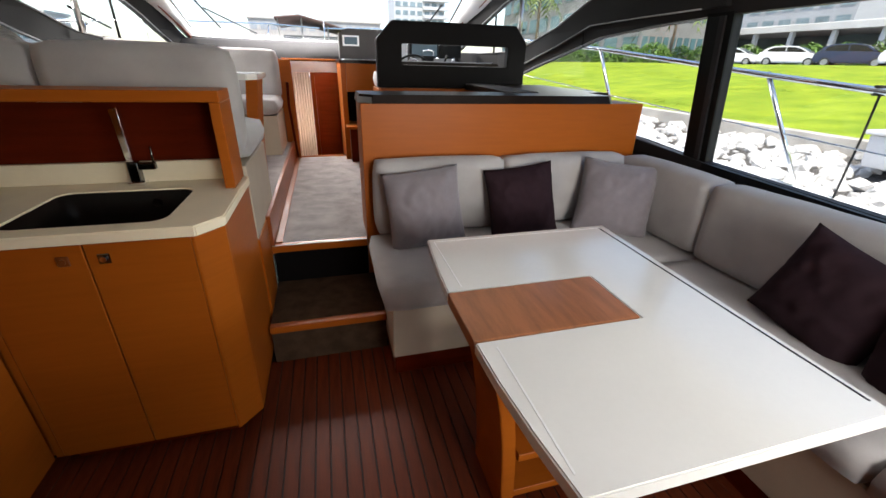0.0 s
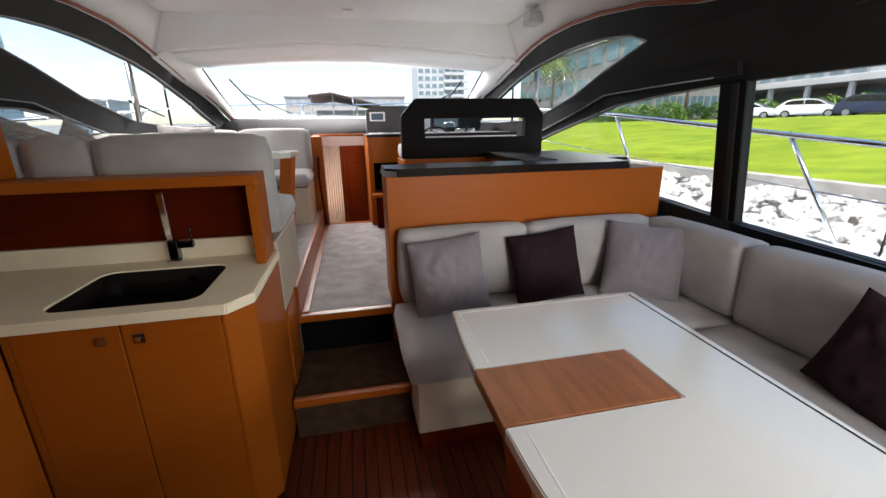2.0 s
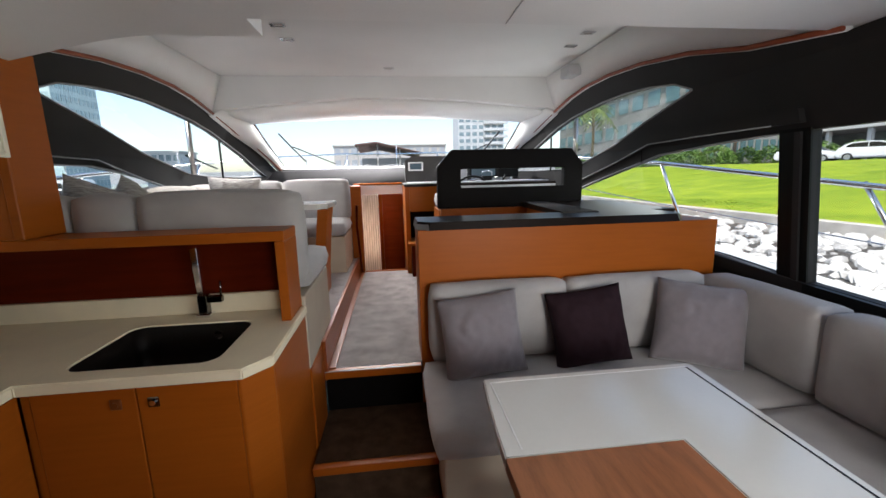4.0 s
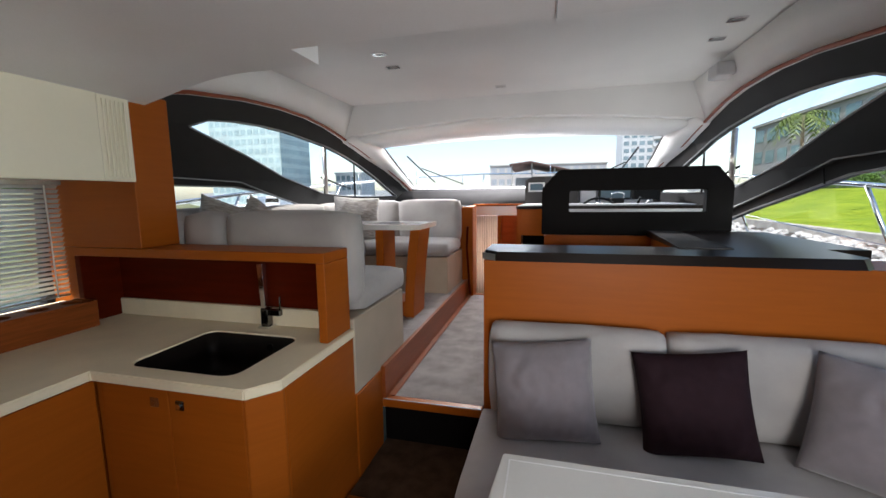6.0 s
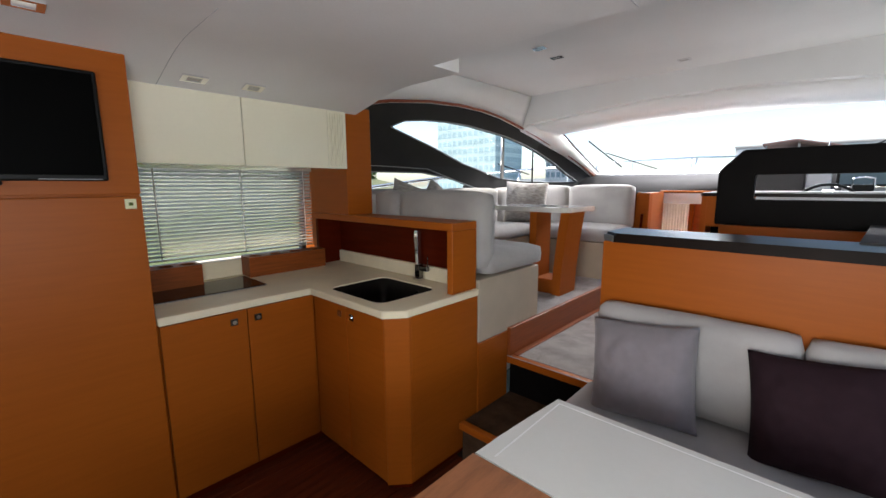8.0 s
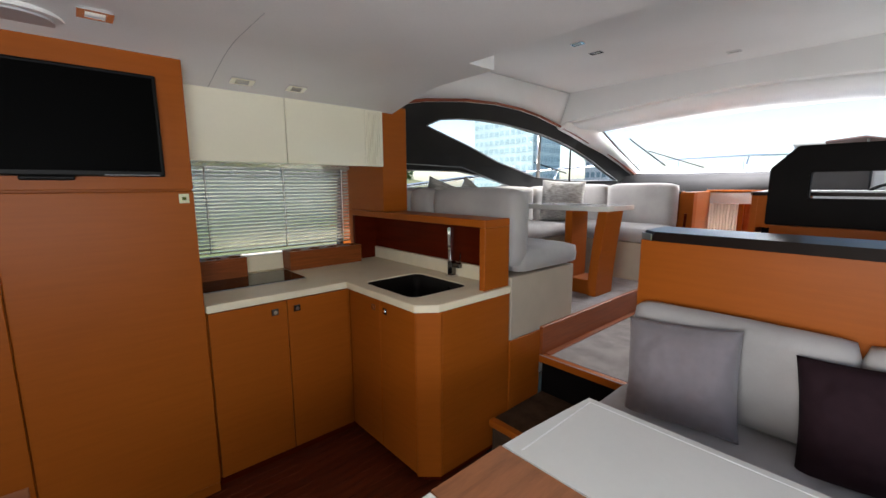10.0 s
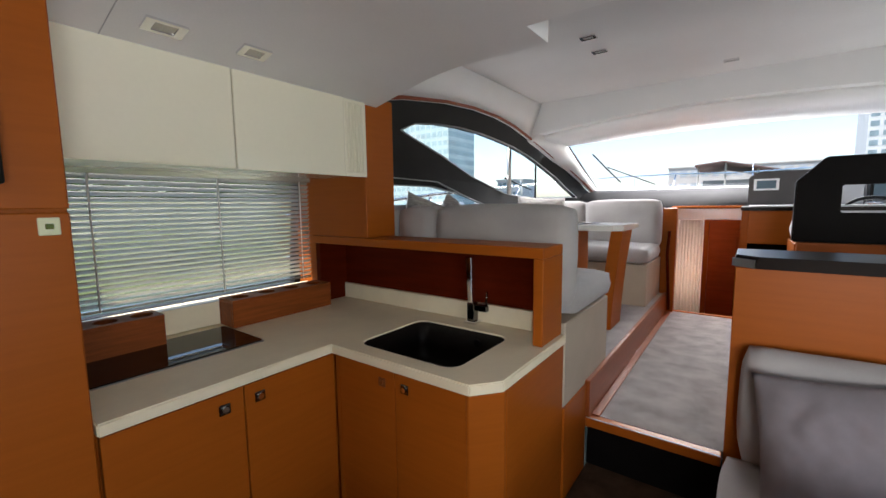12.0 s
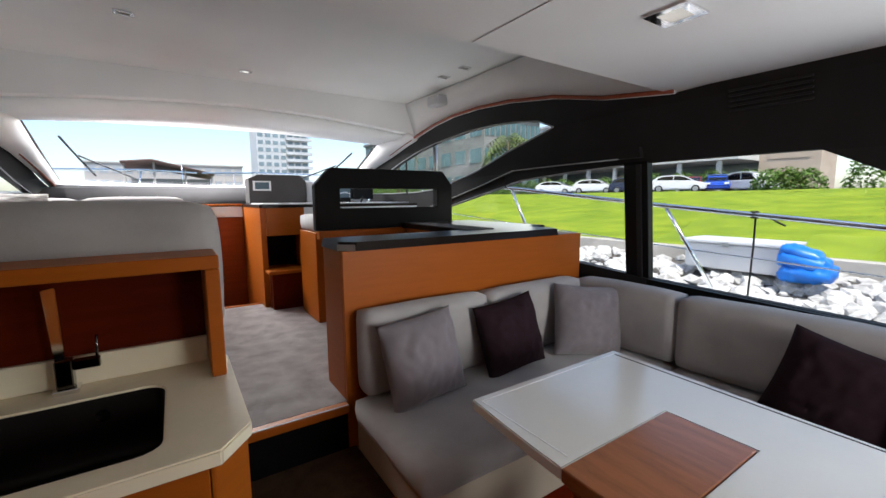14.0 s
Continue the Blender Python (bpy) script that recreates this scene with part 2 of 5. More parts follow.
BOXGREY = mat("pale_grey_plastic", (0.55, 0.55, 0.57), 0.4, vary=0.05, scale=3)
PAINT = {k: mat(k + "_car_paint", c, 0.25, vary=0.02, coat=0.6) for k, c in (("white", (0.75, 0.75, 0.75)), ("navy", (0.012, 0.02, 0.06)), ("red", (0.50, 0.03, 0.015)), ("blue", (0.01, 0.06, 0.42)))}


# ---- mesh helpers ----
def box(x0, x1, y0, y1, z0, z1, bevel=0.003, seg=1, bm=None):
    bm = bm or bmesh.new()
    g = bmesh.ops.create_cube(bm, size=1)["verts"]
    for v in g:
        v.co = Vector(((x0 + x1) / 2 + v.co.x * (x1 - x0), (y0 + y1) / 2 + v.co.y * (y1 - y0), (z0 + z1) / 2 + v.co.z * (z1 - z0)))
    if bevel:
        es = list({e for v in g for e in v.link_edges})
        bmesh.ops.bevel(bm, geom=es, offset=bevel, segments=seg, affect="EDGES", profile=0.5)
    return bm


def pad(x0, x1, y0, y1, z0, z1, r=0.035, puff=0.008, seed=0):
    """A padded cushion block with rounded, slightly uneven faces."""
    bm = bmesh.new()
    nx, ny, nz = (max(2, int((b - a) / 0.06)) for a, b in ((x0, x1), (y0, y1), (z0, z1)))
    nx, ny, nz = min(nx, 14), min(ny, 14), min(nz, 14)
    g = bmesh.ops.create_cube(bm, size=2)
    for axis, n in ((0, nx), (1, ny), (2, nz)):
        es = [e for e in bm.edges if abs(abs((e.verts[0].co - e.verts[1].co)[axis])) > 1e-4 and sum(abs((e.verts[0].co - e.verts[1].co)[k]) > 1e-4 for k in range(3)) == 1]
        bmesh.ops.subdivide_edges(bm, edges=es, cuts=n - 1, use_grid_fill=True)
    c, h = Vector(((x0 + x1) / 2, (y0 + y1) / 2, (z0 + z1) / 2)), Vector(((x1 - x0) / 2, (y1 - y0) / 2, (z1 - z0) / 2))
    for v in bm.verts:
        u = Vector(v.co)
        # pull grid lines to the rounded rims
        p = Vector([h[k] * math.copysign(abs(u[k]) ** 0.8, u[k]) for k in range(3)])
        q = Vector([max(-h[k] + r, min(h[k] - r, p[k])) for k in range(3)])
        d = p - q
        if d.length > 1e-6:
            d = d.normalized() * r
        s = q + d
        for k in range(3):
            if abs(u[k]) > 0.999:
                i, j = (k + 1) % 3, (k + 2) % 3
                s[k] += math.copysign(puff * (1 - u[i] ** 2) * (1 - u[j] ** 2), u[k])
        w = noise.noise(s * 5 + Vector((seed, seed * 2.3, 0))) * 0.004
        v.co = c + s + Vector((w, w, w))
    for f in bm.faces:
        f.smooth = True
    return bm


def plate(outline, z0, z1, holes=(), bevel=0.0, axis="z"):
    """A slab from an outline in a plane, with holes through it. axis: the direction in which it is thick."""
    bm = bmesh.new()
    es = []
    for ring in (outline, *holes):
        vs = [bm.verts.new((a, b, 0)) for a, b in ring]
        es += [bm.edges.new((vs[i], vs[(i + 1) % len(vs)])) for i in range(len(vs))]
    bmesh.ops.triangle_fill(bm, edges=es, use_beauty=True, use_dissolve=False)
    bmesh.ops.recalc_face_normals(bm, faces=bm.faces[:])
    if bm.faces[0].normal.z < 0:
        bmesh.ops.reverse_faces(bm, faces=bm.faces[:])
    top = bmesh.ops.extrude_face_region(bm, geom=bm.faces[:])["geom"]
    lift = {v for v in top if isinstance(v, bmesh.types.BMVert)}
    for v in bm.verts:
        t = z1 if v in lift else z0
        a, b = v.co.x, v.co.y
        v.co = (a, b, t) if axis == "z" else (a, t, b) if axis == "y" else (t, a, b)
    bmesh.ops.recalc_face_normals(bm, faces=bm.faces[:])
    if bevel:
        bmesh.ops.bevel(bm, geom=[e for e in bm.edges if len(e.link_faces) == 2 and e.calc_face_angle(0) > 0.6], offset=bevel, segments=2, affect="EDGES")
    return bm


def rounded(x0, x1, y0, y1, r, n=5):
    out = []
    for cx, cy, a in ((x1 - r, y1 - r, 0), (x0 + r, y1 - r, 90), (x0 + r, y0 + r, 180), (x1 - r, y0 + r, 270)):
        out += [(cx + r * math.cos(radians(a + 90 * k / n)), cy + r * math.sin(radians(a + 90 * k / n))) for k in range(n + 1)]
    return out


def tube(points, r, n=8, bm=None):
    bm = bm or bmesh.new()
    pts = [Vector(p) for p in points]
    rings = []
    for i, p in enumerate(pts):
        d = (pts[min(i + 1, len(pts) - 1)] - pts[max(i - 1, 0)]).normalized()
        side = d.cross(Vector((0, 0, 1)) if abs(d.z) < 0.9 else Vector((1, 0, 0))).normalized()
        up = side.cross(d)
        rr = r[i] if isinstance(r, (list, tuple)) else r
        rings.append([bm.verts.new(p + rr * (math.cos(2 * math.pi * k / n) * side + math.sin(2 * math.pi * k / n) * up)) for k in range(n)])
    for a, b in zip(rings, rings[1:]):
        for k in range(n):
            bm.faces.new((a[k], a[(k + 1) % n], b[(k + 1) % n], b[k])).smooth = True
    bm.faces.new(rings[0][::-1])
    bm.faces.new(rings[-1])
    bmesh.ops.recalc_face_normals(bm, faces=bm.faces[:])
    return bm


def loft(a, b, bm=None, thick=None):
    """A skin between two lines of points."""
    bm = bm or bmesh.new()
    va, vb = [bm.verts.new(p) for p in a], [bm.verts.new(p) for p in b]
    fs = [bm.faces.new((va[i], va[i + 1], vb[i + 1], vb[i])) for i in range(len(a) - 1)]
    for f in fs:
        f.smooth = True
    if thick:
        bmesh.ops.recalc_face_normals(bm, faces=fs)
        bmesh.ops.solidify(bm, geom=fs, thickness=thick)
    return bm


def disc(x, y, z, r, h, n=20, axis="z", bm=None):
    bm = bm or bmesh.new()
    rot = {"z": Matrix(), "x": Matrix.Rotation(radians(90), 4, "Y"), "y": Matrix.Rotation(radians(90), 4, "X")}[axis]
    bmesh.ops.create_cone(bm, cap_ends=True, segments=n, radius1=r, radius2=r, depth=h, matrix=Matrix.Translation((x, y, z)) @ rot)
    return bm


def finish(name, bm, material):
    me = bpy.data.meshes.new(name)
    bm.to_mesh(me)
    bm.free()
    me.materials.append(material)
    return me


def solid(name, bm, material, label="", category="", kind="", group=""):
    return tagged(new(name, finish(name, bm, material)), label, category, group, kind)


def thing(name, at, label, category, group="", kind=""):
    ob = new(name)
    ob.empty_display_size = 0.05
    ob.location = at
    return tagged(ob, label, category, group, kind)


def base_of(ob):
    v = Vector((0, 0, 0))
    while ob:
        v, ob = v + ob.location, ob.parent
    return v


def part(name, bm, material, parent, label=""):
    """Links a bmesh, given in world metres, as one mesh under a thing or a part."""
    bmesh.ops.translate(bm, verts=bm.verts[:], vec=-base_of(parent))
    ob = new(name, finish(name, bm, material))
    ob.parent = parent
    return tagged(ob, label)


# ---- hull shape ----
CX = 0.06


def half_width(y, z):
    h = np.interp(z, [0.2, 0.91, 1.6, 1.9, 2.3], [1.92, 1.90, 1.82, 1.72, 1.52])
    return float(h) - 0.02 * max(0, min(y, 4.6) - 2) - 0.25 * max(0, y - 4.6)


TRIM = [(1.56, 1.945), (1.96, 1.99), (2.3, 2.06), (2.7, 2.105), (3.05, 2.12), (3.4, 2.112), (3.7, 2.085), (4.0, 2.04), (4.35, 1.985), (4.7, 1.91), (5.05, 1.81), (5.4, 1.68), (5.85, 1.47)]
UPPER = [(2.40, 1.895), (2.52, 1.948), (2.75, 1.975), (3.0, 1.986), (3.3, 1.982), (3.6, 1.962), (3.9, 1.938), (4.25, 1.892), (4.6, 1.825), (4.95, 1.70), (5.22, 1.58), (5.45, 1.475), (4.9, 1.47), (4.4, 1.48), (3.98, 1.51), (3.34, 1.645), (2.9, 1.77), (2.45, 1.88)]
LOWER = [(1.91, 0.912), (2.28, 0.945), (3.4, 0.98), (4.4, 1.02), (4.5, 1.17), (3.75, 1.345), (3.3, 1.44), (2.8, 1.545), (2.3, 1.583), (1.91, 1.603)]
AFTPANE = [(1.77, 0.908), (1.77, 1.606), (1.4, 1.607), (1.0, 1.606), (0.8, 1.50), (-0.75, 1.0), (-0.75, 0.86), (0.75, 0.868)]
GALLEYWIN = [(0.66, 0.985), (1.69, 0.985), (1.69, 1.56), (0.66, 1.56)]
PORTLOW = [(1.95, 1.1), (4.4, 1.1), (4.5, 1.2), (3.75, 1.40), (3.2, 1.50), (2.85, 1.545), (1.95, 1.545)]


def to_hull(bm, sign, inset=0.0):
    """Bends a flat (depth, y, z) slab to the side of the hull."""
    for z in (0.91, 1.25, 1.6, 1.75, 1.9, 2.0):
        bmesh.ops.bisect_plane(bm, geom=bm.verts[:] + bm.edges[:] + bm.faces[:], plane_co=(0, 0, z), plane_no=(0, 0, 1))
    for y in (2.0, 4.6, 5.2):
        bmesh.ops.bisect_plane(bm, geom=bm.verts[:] + bm.edges[:] + bm.faces[:], plane_co=(0, y, 0), plane_no=(0, 1, 0))
    for v in bm.verts:
        v.co.x = CX + sign * (half_width(v.co.y, v.co.z) + v.co.x - inset)
    if sign < 0:
        bmesh.ops.reverse_faces(bm, faces=bm.faces[:])
    bmesh.ops.recalc_face_normals(bm, faces=bm.faces[:])
    return bm


outer = [(-1.2, 0.0), (4.6, 0.0), (5.85, 1.0)] + TRIM[::-1] + [(0.9, 1.975), (-1.2, 1.985)]
wall_starboard = solid("wall_starboard", to_hull(plate(outer, 0.0, 0.05, (UPPER, LOWER, AFTPANE), axis="x"), 1), CHARCOAL, "charcoal lined boat side with swept window openings", "wall", "structure")
wall_port = solid("wall_port", to_hull(plate(outer, 0.0, 0.05, (UPPER, PORTLOW, GALLEYWIN), axis="x"), -1), CHARCOAL, "charcoal lined boat side with swept window openings", "wall", "structure")


def pane(name, ring, sign, label):
    w = solid(name, to_hull(plate(ring, 0.028, 0.034, axis="x"), sign), GLASS, label, "window", "structure")
    w.visible_shadow = False
    return w


def hull_line(points, sign, inset):
    return [(CX + sign * (half_width(y, z) - inset), y, z) for y, z in points]


w1 = pane("window_1", UPPER, 1, "tapering upper side window of clear glass")
w2 = pane("window_2", LOWER, 1, "long lower side window of clear glass")
w3 = pane("window_3", AFTPANE, 1, "sliding side window of clear glass")
w4 = pane("window_4", UPPER, -1, "tapering upper side window of clear glass")
w5 = pane("window_5", PORTLOW, -1, "long lower side window of clear glass")
pane("window_6", GALLEYWIN, -1, "galley side window of clear glass")
for w, ring, s in ((w1, UPPER, 1), (w2, LOWER, 1), (w4, UPPER, -1), (w5, PORTLOW, -1)):
    part("window_trim", tube(hull_line(ring + ring[:1], s, 0.002), 0.006, 6), DULLMETAL, w, "thin grey edge trim")
for w, s in ((w1, 1), (w4, -1)):
    part("window_post", tube([(CX + s * 1.735, 3.96, 1.50), (CX + s * 1.735, 3.96, 1.945)], 0.021, 6), STEEL, w, "steel window divider")
    part("window_post", tube([(CX + s * 1.745, 4.6, 1.47), (CX + s * 1.745, 4.6, 1.835)], 0.010, 6), BLACKPLASTIC, w, "thin black divider")
    part("window_post", tube(hull_line([(3.96, 1.66), (4.6, 1.56)], s, -0.02), 0.008, 6), BLACKPLASTIC, w, "thin black divider")
pelmet_edge = [(4.3, 1.285), (3.75, 1.405), (3.3, 1.508), (2.86, 1.622), (2.4, 1.632), (1.93, 1.637)]
for w, sg, drop, tail in ((w2, 1, 0.0, [(1.79, 1.638)]), (w5, -1, 0.042, [])):
    low_edge = [(y, z - drop) for y, z in pelmet_edge + tail]
    part("pelmet", to_hull(plate(low_edge + [(y, z + 0.06 + drop) for y, z in low_edge[::-1]], -0.034, -0.001, axis="x"), sg), CHARCOAL, w, "proud dark lining edge above the glass")
    part("pelmet_trim", tube(hull_line(low_edge[:6], sg, 0.035), 0.0045, 6), DULLMETAL, w, "thin bright edge of the lining")
part("blind_cord", tube(hull_line([(2.98, 1.585), (2.98, 1.50)], 1, 0.01), 0.005, 6), BLACKPLASTIC, w2, "short hanging blind pull")
part("sill_rail", tube(hull_line([(2.28, 0.925), (1.91, 0.892)], 1, 0.0), 0.012, 6), CHARCOAL, w2)
part("window_frame", to_hull(plate([(1.765, 0.86), (1.915, 0.86), (1.915, 1.615), (1.765, 1.615)], -0.012, -0.002, axis="x"), 1), BLACKPLASTIC, w3, "broad black sliding window jamb")
part("window_frame", to_hull(plate([(1.80, 0.89), (1.83, 0.89), (1.83, 1.60), (1.80, 1.60)], -0.026, -0.013, axis="x"), 1), CHARCOAL, w3, "raised jamb strip")
part("sill", to_hull(plate([(-0.8, 0.80), (1.765, 0.855), (1.765, 0.906), (0.75, 0.866), (-0.8, 0.84)], -0.03, -0.002, axis="x"), 1), BLACKPLASTIC, w3, "black window track")
part("sill", to_hull(plate([(1.765, 0.855), (3.4, 0.93), (3.4, 0.978), (2.28, 0.943), (1.765, 0.908)], -0.03, -0.014, axis="x"), 1), CHARCOAL, w2, "dark window track")

for s, nm in ((1, "trim_starboard"), (-1, "trim_port")):
    solid(nm, tube(hull_line(TRIM, s, 0.043), 0.012, 8), ARCHWOOD, "slim varnished wooden moulding along the roof arch", "trim", "structure")

# ---- roof ----
HEAD_Y = 4.10


TRIM_AFT = [p for p in TRIM if p[0] < HEAD_Y] + [(HEAD_Y, 2.025)]
TRIM_FORE = [(HEAD_Y, 2.025)] + [p for p in TRIM if p[0] > HEAD_Y]
EDGE_FORE = [(4.10, 1.50, 2.068), (4.4, 1.47, 2.06), (4.70, 1.435, 2.02), (5.05, 1.44, 1.88), (5.4, 1.44, 1.745), (5.85, 1.44, 1.57)]
for s, side in ((1, "starboard"), (-1, "port")):
    solid("ceiling_side_" + side, loft(hull_line(TRIM_AFT, s, 0.0), [(CX + s * 1.50, y, 2.345) for y, z in TRIM_AFT], thick=0.03), HEADLINER, "pale headliner panel sloping down to the side", "ceiling", "structure")
    solid("ceiling_pillar_" + side, loft(hull_line(TRIM_FORE, s, 0.0), [(CX + s * x, y, z) for y, x, z in EDGE_FORE], thick=0.03), HEADLINER, "pale headliner strip along the windscreen pillar", "ceiling", "structure")
solid("ceiling_forward", box(CX - 1.53, CX + 1.53, 1.66, HEAD_Y + 0.04, 2.345, 2.40, 0), HEADLINER, "flat pale headliner over the raised deck", "ceiling", "structure")

# header over the windscreen, with an arched lower edge
arc = [(CX - 1.53 + 3.06 * k / 16, 2.06 + 0.10 * math.sin(math.pi * k / 16)) for k in range(17)]
solid("wall_header", plate([(CX - 1.53, 2.35), (CX - 1.645, 2.015), *arc, (CX + 1.645, 2.015), (CX + 1.53, 2.35)], HEAD_Y, HEAD_Y + 0.10, axis="y"), HEADLINER, "pale arched beam above the windscreen", "beam", "structure")


def ws_top(k):
    u = k / 16 * 2 - 1
    return Vector((CX + 1.44 * u, 4.68 + 0.34 * (1 - u * u), 2.03 + 0.095 * (1 - u * u)))


def ws_low(k):
    u = k / 16 * 2 - 1
    return Vector((CX + 1.44 * u, 5.80 + 0.62 * (1 - u * u), 1.585 - 0.02 * (1 - u * u)))


tops, lows = [ws_top(k) for k in range(17)], [ws_low(k) for k in range(17)]
solid("ceiling_visor", loft([(x, HEAD_Y + 0.10, z) for x, z in arc], tops, thick=0.03), HEADLINER, "pale moulded visor above the windscreen", "ceiling", "structure")
screen = solid("windscreen", loft(tops, lows), WSGLASS, "wide raked windscreen of clear glass", "window", "structure")
screen.visible_shadow = False
part("screen_frame", tube(lows, 0.022, 8), GELCOAT, screen, "white lower frame")
part("screen_frame", tube(tops, 0.012, 6), CHARCOAL, screen, "dark upper seal")
for k in (0, 16):
    part("screen_frame", tube([tops[k], lows[k]], 0.02, 6), DASHGREY, screen, "grey side frame")

# aft ceiling: lower, stepped, sloping down above the galley
AFT = 1.952


def aft_z(x):
    d = -0.70 - x
    return AFT - (0.0 if d < 0 else 0.23 * d * d / 0.6 if d < 0.3 else 0.23 * (d - 0.15))


bm = bmesh.new()
slope = [-1.75, -1.0] + [-0.95 + 0.05 * k for k in range(6)] + [-0.40]
for x0, x1, y1 in [(a, b, 1.78) for a, b in zip(slope, slope[1:])] + [(-0.40, 1.86, 1.61)]:
    loft([(x0, -1.2, aft_z(x0)), (x1, -1.2, aft_z(x1))], [(x0, y1, aft_z(x0)), (x1, y1, aft_z(x1))], bm)
    loft([(x0, y1, aft_z(x0)), (x1, y1, aft_z(x1))], [(x0, y1, 2.38), (x1, y1, 2.38)], bm)
loft([(-0.40, 1.61, AFT), (-0.40, 1.78, AFT)], [(-0.40, 1.61, 2.38), (-0.40, 1.78, 2.38)], bm)
bmesh.ops.remove_doubles(bm, verts=bm.verts[:], dist=0.001)
for f in bm.faces:
    f.smooth = abs(f.normal.z) > 0.5
for e in bm.edges:
    e.smooth = e.calc_face_angle(0) < 0.6
ceiling_aft = solid("ceiling_aft", bm, HEADLINER, "low pale headliner with fine panel seams", "ceiling", "structure")
seam = box(0.45, 0.4525, -1.0, 1.605, AFT - 0.0025, AFT, 0)
tube([(-0.45 - 0.05 * k, 0.755, aft_z(-0.45 - 0.05 * k)) for k in range(17)], 0.0018, 5, bm=seam)
part("panel_seam", seam, BOXGREY, ceiling_aft)

# roof top that closes the place
solid("roof", box(-1.8, 1.92, -5.0, 4.75, 2.42, 2.5, 0.01), GELCOAT, "white moulded roof shell", "roof", "structure")

# unseen aft bulkhead, added; its wood and door opening limit the light from aft
solid("wall_aft", plate([(-1.85, 0.0), (1.97, 0.0), (1.97, 1.98), (-1.85, 1.98)], -1.22, -1.18, [[(0.45, 0.05), (1.6, 0.05), (1.6, 1.88), (0.45, 1.88)]], axis="y"), WOOD, "added unseen wooden bulkhead, its cockpit door opening sized for the light", "wall", "structure")

# unseen deck, added to bounce light in through the aft opening
solid("cockpit_deck", box(-1.9, 2.0, -5.0, -1.23, -0.08, -0.03, 0), TEAK, "dark teak cockpit deck behind the saloon door, unseen, added for bounce", "deck", "structure")

# ---- floors ----
floor = solid("floor", box(-1.85, 1.97, -1.2, 2.24, -0.03, -0.006, 0), CAULK, "dark teak plank floor with black caulked joints", "floor", "structure")
platform = solid("floor_raised", box(-0.345, 1.80, 2.201, 4.42, 0.415, 0.449, 0), CARPET, "grey pile carpet on the raised passage", "floor", "structure")
solid("floor_dinette", box(-1.72, -0.362, 1.9, 4.40, 0.40, 0.61, 0), CARPET, "grey carpeted dinette platform", "floor", "structure")
edge = solid("trim_platform", box(-0.362, -0.338, 2.16, 4.38, 0.40, 0.618, 0.004), RISERWOOD, "varnished wooden riser along the dinette platform", "trim", "structure")
part("edge_strip", box(-0.337, -0.300, 2.19, 4.36, 0.449, 0.456, 0.002), RISERWOOD, edge)

solid("trim_step_side", box(-0.376, -0.354, 1.887, 2.158, 0.0, 0.60, 0.002), WOOD, "orange veneered cheek beside the companion steps", "panel", "structure")
step = thing("step", (-0.1, 1.95, 0), "carpeted companion step with varnished wooden nosing", "step")
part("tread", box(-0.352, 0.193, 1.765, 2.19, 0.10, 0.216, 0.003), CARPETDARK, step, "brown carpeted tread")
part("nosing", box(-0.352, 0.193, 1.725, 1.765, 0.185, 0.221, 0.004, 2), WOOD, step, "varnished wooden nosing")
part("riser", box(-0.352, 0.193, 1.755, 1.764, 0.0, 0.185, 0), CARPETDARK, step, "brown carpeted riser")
top_step = thing("top_step", (-0.1, 2.17, 0.22), "wooden nosing with a polished metal edge at the raised passage", "step")
part("nosing", box(-0.352, 0.152, 2.15, 2.20, 0.410, 0.449, 0.004, 2), WOOD, top_step)
part("edge_strip", box(-0.350, 0.150, 2.152, 2.158, 0.4495, 0.4515, 0.0005), DULLMETAL, top_step, "polished metal edge strip")
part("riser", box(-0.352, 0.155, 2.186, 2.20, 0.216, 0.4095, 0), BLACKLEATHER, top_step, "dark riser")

# ---- galley ----
cab = thing("sink_cabinet", (-0.7, 1.6, 0), "orange veneered galley cabinet with chamfered corner below the sink", "cabinet")
part("body", plate([(-1.60, 1.345), (-0.445, 1.345), (-0.375, 1.42), (-0.375, 1.885), (-1.60, 1.885)], 0.055, 0.70, bevel=0.002), WOOD, cab)
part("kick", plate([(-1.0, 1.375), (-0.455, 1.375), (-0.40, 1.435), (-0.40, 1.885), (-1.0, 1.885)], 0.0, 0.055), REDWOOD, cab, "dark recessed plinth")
part("side_panel", box(-0.374, -0.362, 1.418, 1.885, 0.055, 0.865, 0.002), WOOD, cab)
part("chamfer_panel", plate([(-0.443, 1.322), (-0.434, 1.322), (-0.362, 1.404), (-0.362, 1.416), (-0.374, 1.417), (-0.443, 1.343)], 0.055, 0.865, bevel=0.0015), WOOD, cab)
for x0, x1, hx, label, m in ((-1.005, -0.728, -0.782, "dull bronze push latch", LATCHBROWN), (-0.724, -0.445, -0.68, "dark chrome push latch", SHADEDCHROME)):
    d = part("door", box(x0, x1, 1.322, 1.343, 0.065, 0.86, 0.002), WOOD, cab)
    part("latch", box(hx - 0.016, hx + 0.016, 1.317, 1.322, 0.795, 0.827, 0.002), m, d, label)
    part("latch_button", disc(hx, 1.315, 0.811, 0.009, 0.008, 12, "y"), CHROME if m is SHADEDCHROME else m, d)
part("filler", box(-1.029, -1.007, 1.324, 1.344, 0.065, 0.86, 0.001), WOOD, cab)
cab2 = thing("galley_cabinet", (-1.3, 1.0, 0), "orange veneered galley base cabinet with two doors", "cabinet")
part("body", box(-1.66, -1.052, 0.625, 1.345, 0.055, 0.865, 0.002), WOOD, cab2)
